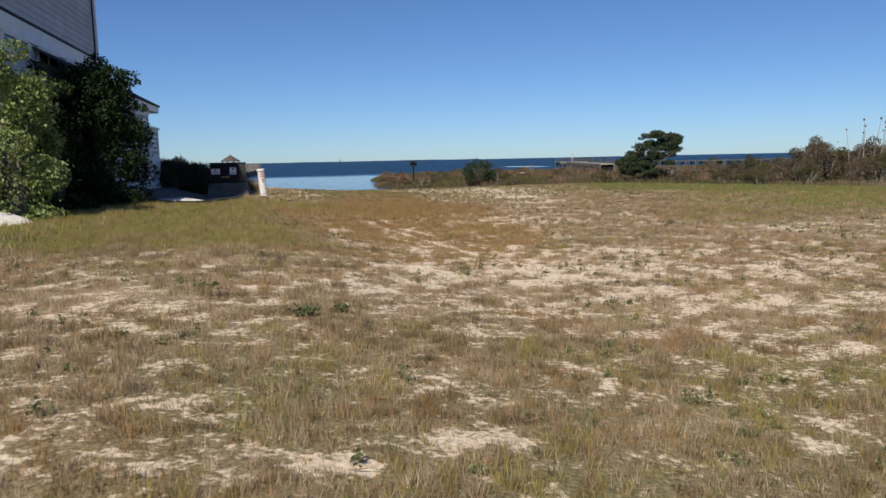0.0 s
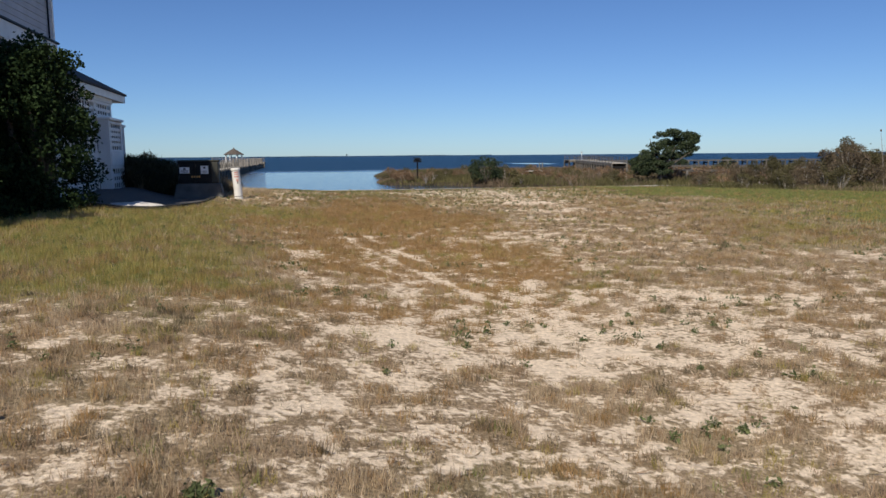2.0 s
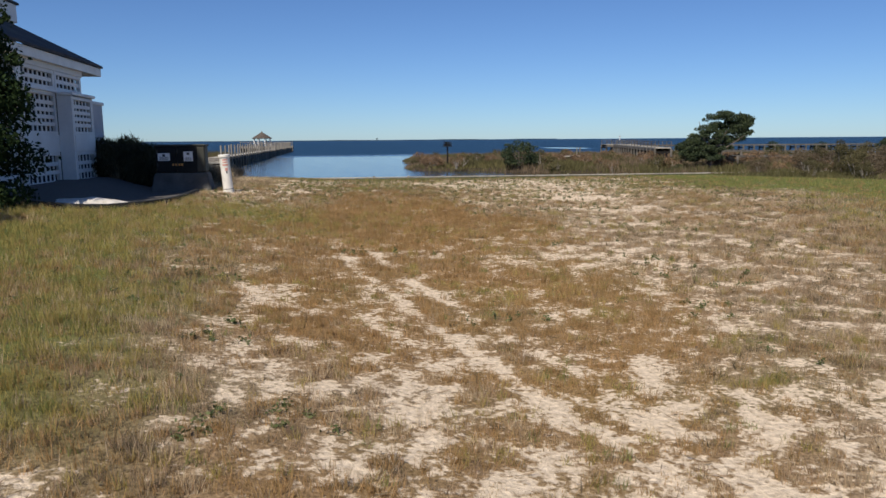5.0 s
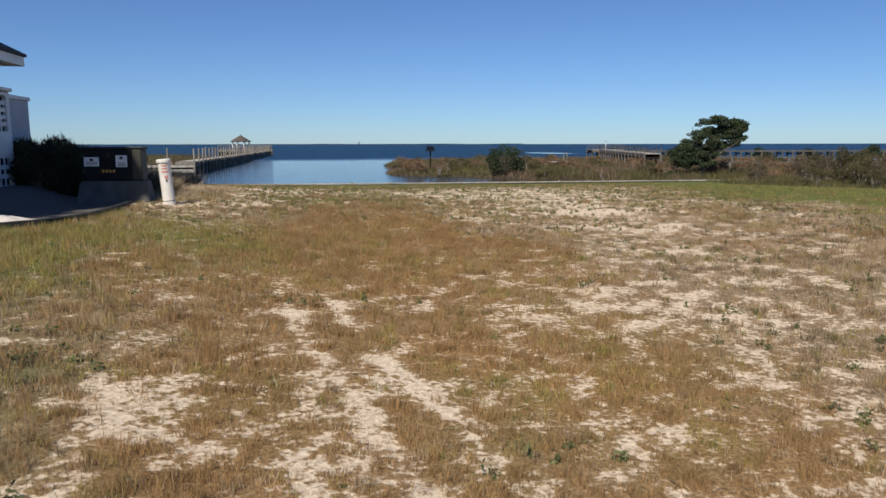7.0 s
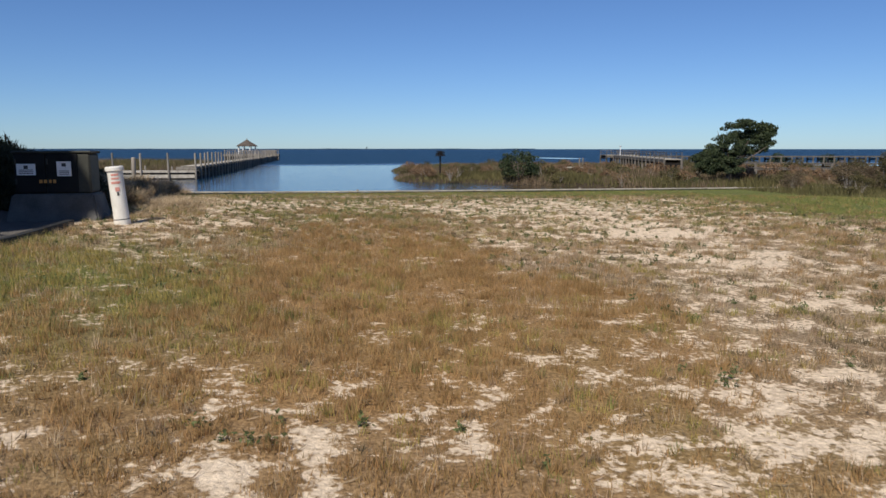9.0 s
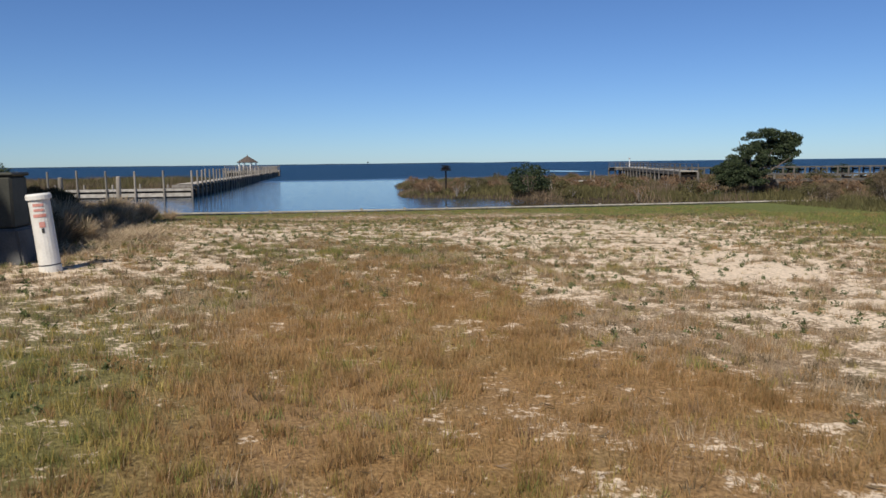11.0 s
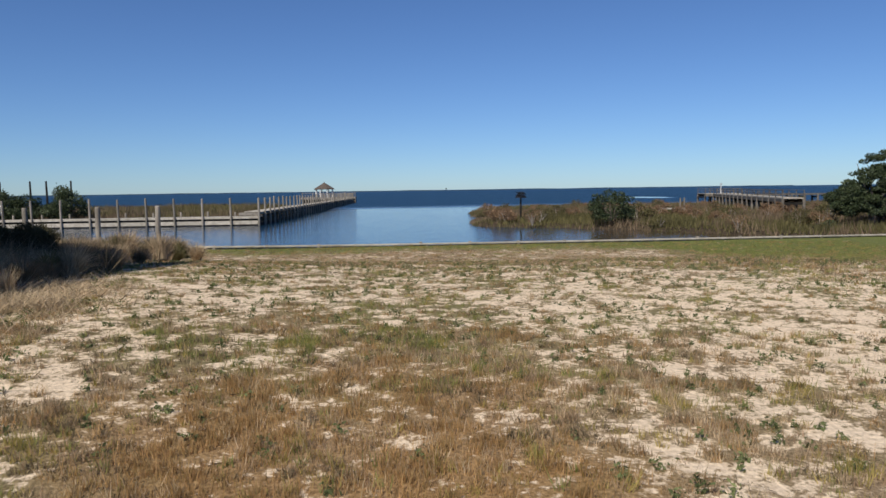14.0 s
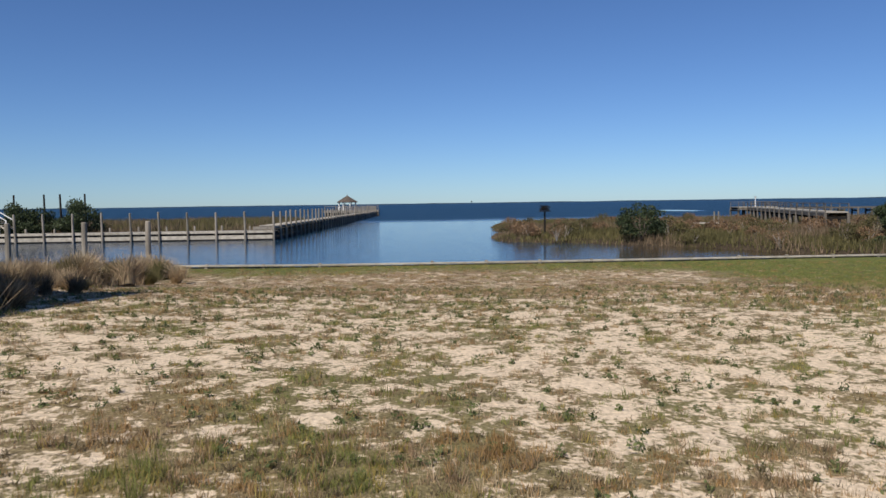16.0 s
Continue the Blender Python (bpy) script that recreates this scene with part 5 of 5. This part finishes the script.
ZONES = (
    # tufts, x and y span, blades, tuft radius, height, blade width
    (46000, -3.5, 10.5, 1.0, 15, 20, 0.028, 0.075, 0.0050),
    (40000, -5, 13, 15, 30, 18, 0.032, 0.080, 0.0068),
    (60000, -4, 16, 26, 42, 11, 0.020, 0.055, 0.0090),
    (14000, -8, 26, 40, 57, 18, 0.06, 0.060, 0.013),
    (22000, 11, 34, 10, 42, 12, 0.07, 0.075, 0.017),
    (7000, -16, -3.5, 8, 22.5, 10, 0.06, 0.10, 0.015),
    (9000, -14, -3.5, -4, 8, 10, 0.06, 0.08, 0.015),
    (12000, 10.5, 26, -4, 10, 10, 0.06, 0.08, 0.015),
    (7000, -3.5, 10.5, -5, 1.0, 14, 0.05, 0.07, 0.010),
)
for n, x0, x1, y0, y1, per, spread, h0, w in ZONES:
    x, y = scatter(n, x0, x1, y0, y1)
    c, r, g = cover_at(x, y, 1.0)
    keep = RNG.random(len(x)) < np.clip(3.0 * (c - 0.40), 0.05, 1.0)
    x, y, c, r, g = x[keep], y[keep], c[keep], r[keep], g[keep]
    m = len(x)
    pick = value_noise(x, y, 2.3, 91, 2) + 0.20 * RNG.normal(size=m)
    pick2 = value_noise(x, y, 1.7, 92, 2) + 0.24 * RNG.normal(size=m)
    far = smooth(25, 30, y)
    sort = np.where(pick2 < 0.42 - 0.17 * far, 0, np.where(pick2 < 0.68 - 0.14 * far, 1, 5))
    sort = np.where(pick < 0.22 + 0.62 * r, 2, sort)
    sort = np.where(pick > 0.84 - 0.55 * g, np.where(RNG.random(m) < 0.20 + 0.5 * far + 0.25 * smooth(12, 16, x) + 0.10 * smooth(0.5, -2, x) - 0.1 * smooth(6, 4, y), 4, 3), sort)
    tall = h0 * (0.45 + 0.75 * np.clip(c, 0, 1)) * RNG.uniform(0.45, 1.55, m)
    for j, key in enumerate(SORTS):
        s = np.flatnonzero(sort == j)
        if len(s) == 0:
            continue
        q = np.repeat(s, per)
        bx, by = x[q] + RNG.normal(0, spread, len(q)), y[q] + RNG.normal(0, spread, len(q))
        kinds[key].append((bx, by, tall[q] * RNG.uniform(0.45, 1.25, len(q)), np.full(len(q), w)))
# thin upright seed stems above the tufts
for n, x0, x1, y0, y1, w in ((26000, -3, 10, 1.2, 15, 0.0035), (22000, -4, 11, 15, 29, 0.0055)):
    x, y = scatter(n, x0, x1, y0, y1)
    c, r, g = cover_at(x, y, 1.0)
    k = (RNG.random(len(x)) < np.clip(2.2 * (c - 0.34), 0.05, 1.0)) & (value_noise(x, y, 0.8, 95) > 0.40)
    x, y, r = x[k], y[k], r[k]
    ruddy = RNG.random(len(x)) < 0.15 + 0.6 * r
    for key, k in (("russet", ruddy), ("straw", ~ruddy)):
        kinds[key].append((x[k], y[k], RNG.uniform(0.07, 0.15, int(k.sum())), np.full(int(k.sum()), w)))
for key, mat, label in (("straw", STRAW, "dry straw-coloured grass tufts on sand"), ("tan", TAN, "tan-brown dry grass tufts on sand"), ("russet", RUSSET, "russet-brown dry grass tufts"), ("olive", OLIVE, "yellow-olive grass tufts"), ("green", GREEN, "short green grass tufts"), ("drab", DRAB, "drab grey-brown dead grass tufts")):
    bx, by, bh, bw = (np.concatenate(q) for q in zip(*kinds[key]))
    tagged(blades(key + "_grass", bx, by, land_z(bx, by), bh * (0.75 if key == "drab" else 1.0), bw * (1.3 if key == "drab" else 1.0), mat, 0.8 if key == "drab" else 0.42), label, "grass", kind="stuff")

# low green weeds, and dead thatch lying on the sand
x, y = scatter(5200, -5, 15, 1, 44)
c, r, g = cover_at(x, y)
k = (value_noise(x, y, 1.1, 81) > 0.56 - 0.16 * smooth(22, 28, y)) & (r < 0.75)
x, y = x[k], y[k]
per = 26
rad = RNG.uniform(0.02, 0.06, len(x))
px, py = np.repeat(x, per) + np.repeat(rad, per) * RNG.normal(0, 0.6, len(x) * per), np.repeat(y, per) + np.repeat(rad, per) * RNG.normal(0, 0.6, len(x) * per)
pz = land_z(px, py) + np.abs(RNG.normal(0, 0.03, len(px)))
tagged(leaves_mesh("low_weeds", np.stack([px, py, pz], 1), 0.035, WEED, None, 0.5), "low dark green weeds in the sand", "weeds", kind="stuff")


def weed_plant(x, y, size, seed):
    """A low leafy weed: short branching stems with pointed leaves along them."""
    rnd = np.random.default_rng(seed)
    ob = thing("weed_plant", "low grey-green leafy weed growing in the sand", "weed", "leafy weeds", at=pose(x, y, float(land_z(x, y)), 0, 0, 50 * seed) @ Matrix.Scale(size, 4))
    stems, spots = bmesh.new(), []
    for k in range(13):
        a, out, top = rnd.uniform(0, math.tau), rnd.uniform(0.3, 1.0), rnd.uniform(0.25, 0.75)
        path = [Vector((math.cos(a + 0.3 * u) * out * u, math.sin(a + 0.3 * u) * out * u, top * u * (1.25 - 0.5 * u))) for u in (0.0, 0.35, 0.7, 1.0)]
        tube(stems, path, [0.035, 0.03, 0.022, 0.012], 4)
        for u in rnd.uniform(0.15, 1.05, 17):
            i = min(int(u * 3), 2)
            spots.append(np.array(path[i].lerp(path[i + 1], u * 3 - i)) + rnd.normal(0, 0.07, 3) + (0, 0, 0.03))
    part("stems", stems, OLIVE, ob)
    leaves_mesh("leaves", np.array(spots), 0.30, WEED, ob, 0.42, 0.6)
    return ob


PLANTS = ((-0.37, 6.9), (0.57, 5.75), (0.9, 6.0), (1.4, 6.05), (1.58, 5.5), (0.92, 7.1), (0.5, 5.25), (1.0, 8.75), (3.07, 5.45), (3.54, 6.7), (4.78, 7.2),
          (1.28, 9.45), (-0.42, 11.1), (-0.18, 11.5), (1.67, 8.7), (4.73, 9.0), (2.66, 13.85), (1.1, 13.5), (1.73, 13.65), (5.29, 14.65), (5.25, 12.9), (0.53, 14.4),
          (1.95, 18.55), (2.86, 18.2), (4.37, 17.7), (2.95, 20.2), (3.4, 20.25), (5.86, 25.7), (4.42, 24.0), (2.68, 23.7), (5.76, 23.25), (7.27, 25.6), (5.3, 23.4))
model = [weed_plant(*PLANTS[0], 0.15, 1), weed_plant(*PLANTS[1], 0.16, 2), weed_plant(*PLANTS[2], 0.13, 3)]
rnd = random.Random(5)
for i, (x, y) in enumerate(PLANTS[3:] + ((1.58, 28.8), (2.35, 30.6), (3.95, 28.2), (4.3, 28.0), (3.15, 31.8), (8.4, 31.4), (8.4, 30.0), (7.1, 33.2), (6.69, 28.1), (5.0, 28.3), (3.25, 28.4), (5.14, 31.3))):
    copy_thing(model[i % 3], pose(x, y, float(land_z(x, y)) - 0.005, rnd.uniform(-8, 8), rnd.uniform(-8, 8), rnd.uniform(0, 360)) @ Matrix.Scale(rnd.uniform(0.13, 0.21), 4))
x, y = scatter(26000, -4, 15, 1.5, 46)
z = land_z(x, y) + 0.008
n = len(x)
a = RNG.uniform(0, math.tau, n)
ln, w = RNG.uniform(0.02, 0.07, n), 0.004
dx, dy = np.cos(a) * ln, np.sin(a) * ln
up = RNG.uniform(0, 0.03, n)
v = np.stack([np.stack([x - dx, y - dy, z], 1), np.stack([x + dy * 0.08, y - dx * 0.08, z + 0.004], 1), np.stack([x + dx, y + dy, z + up], 1)], 1).reshape(-1, 3)
tagged(fast_mesh("dead_thatch", v, np.arange(3 * n).reshape(n, 3), REED), "dead brown grass litter lying on the sand", "litter", kind="stuff")
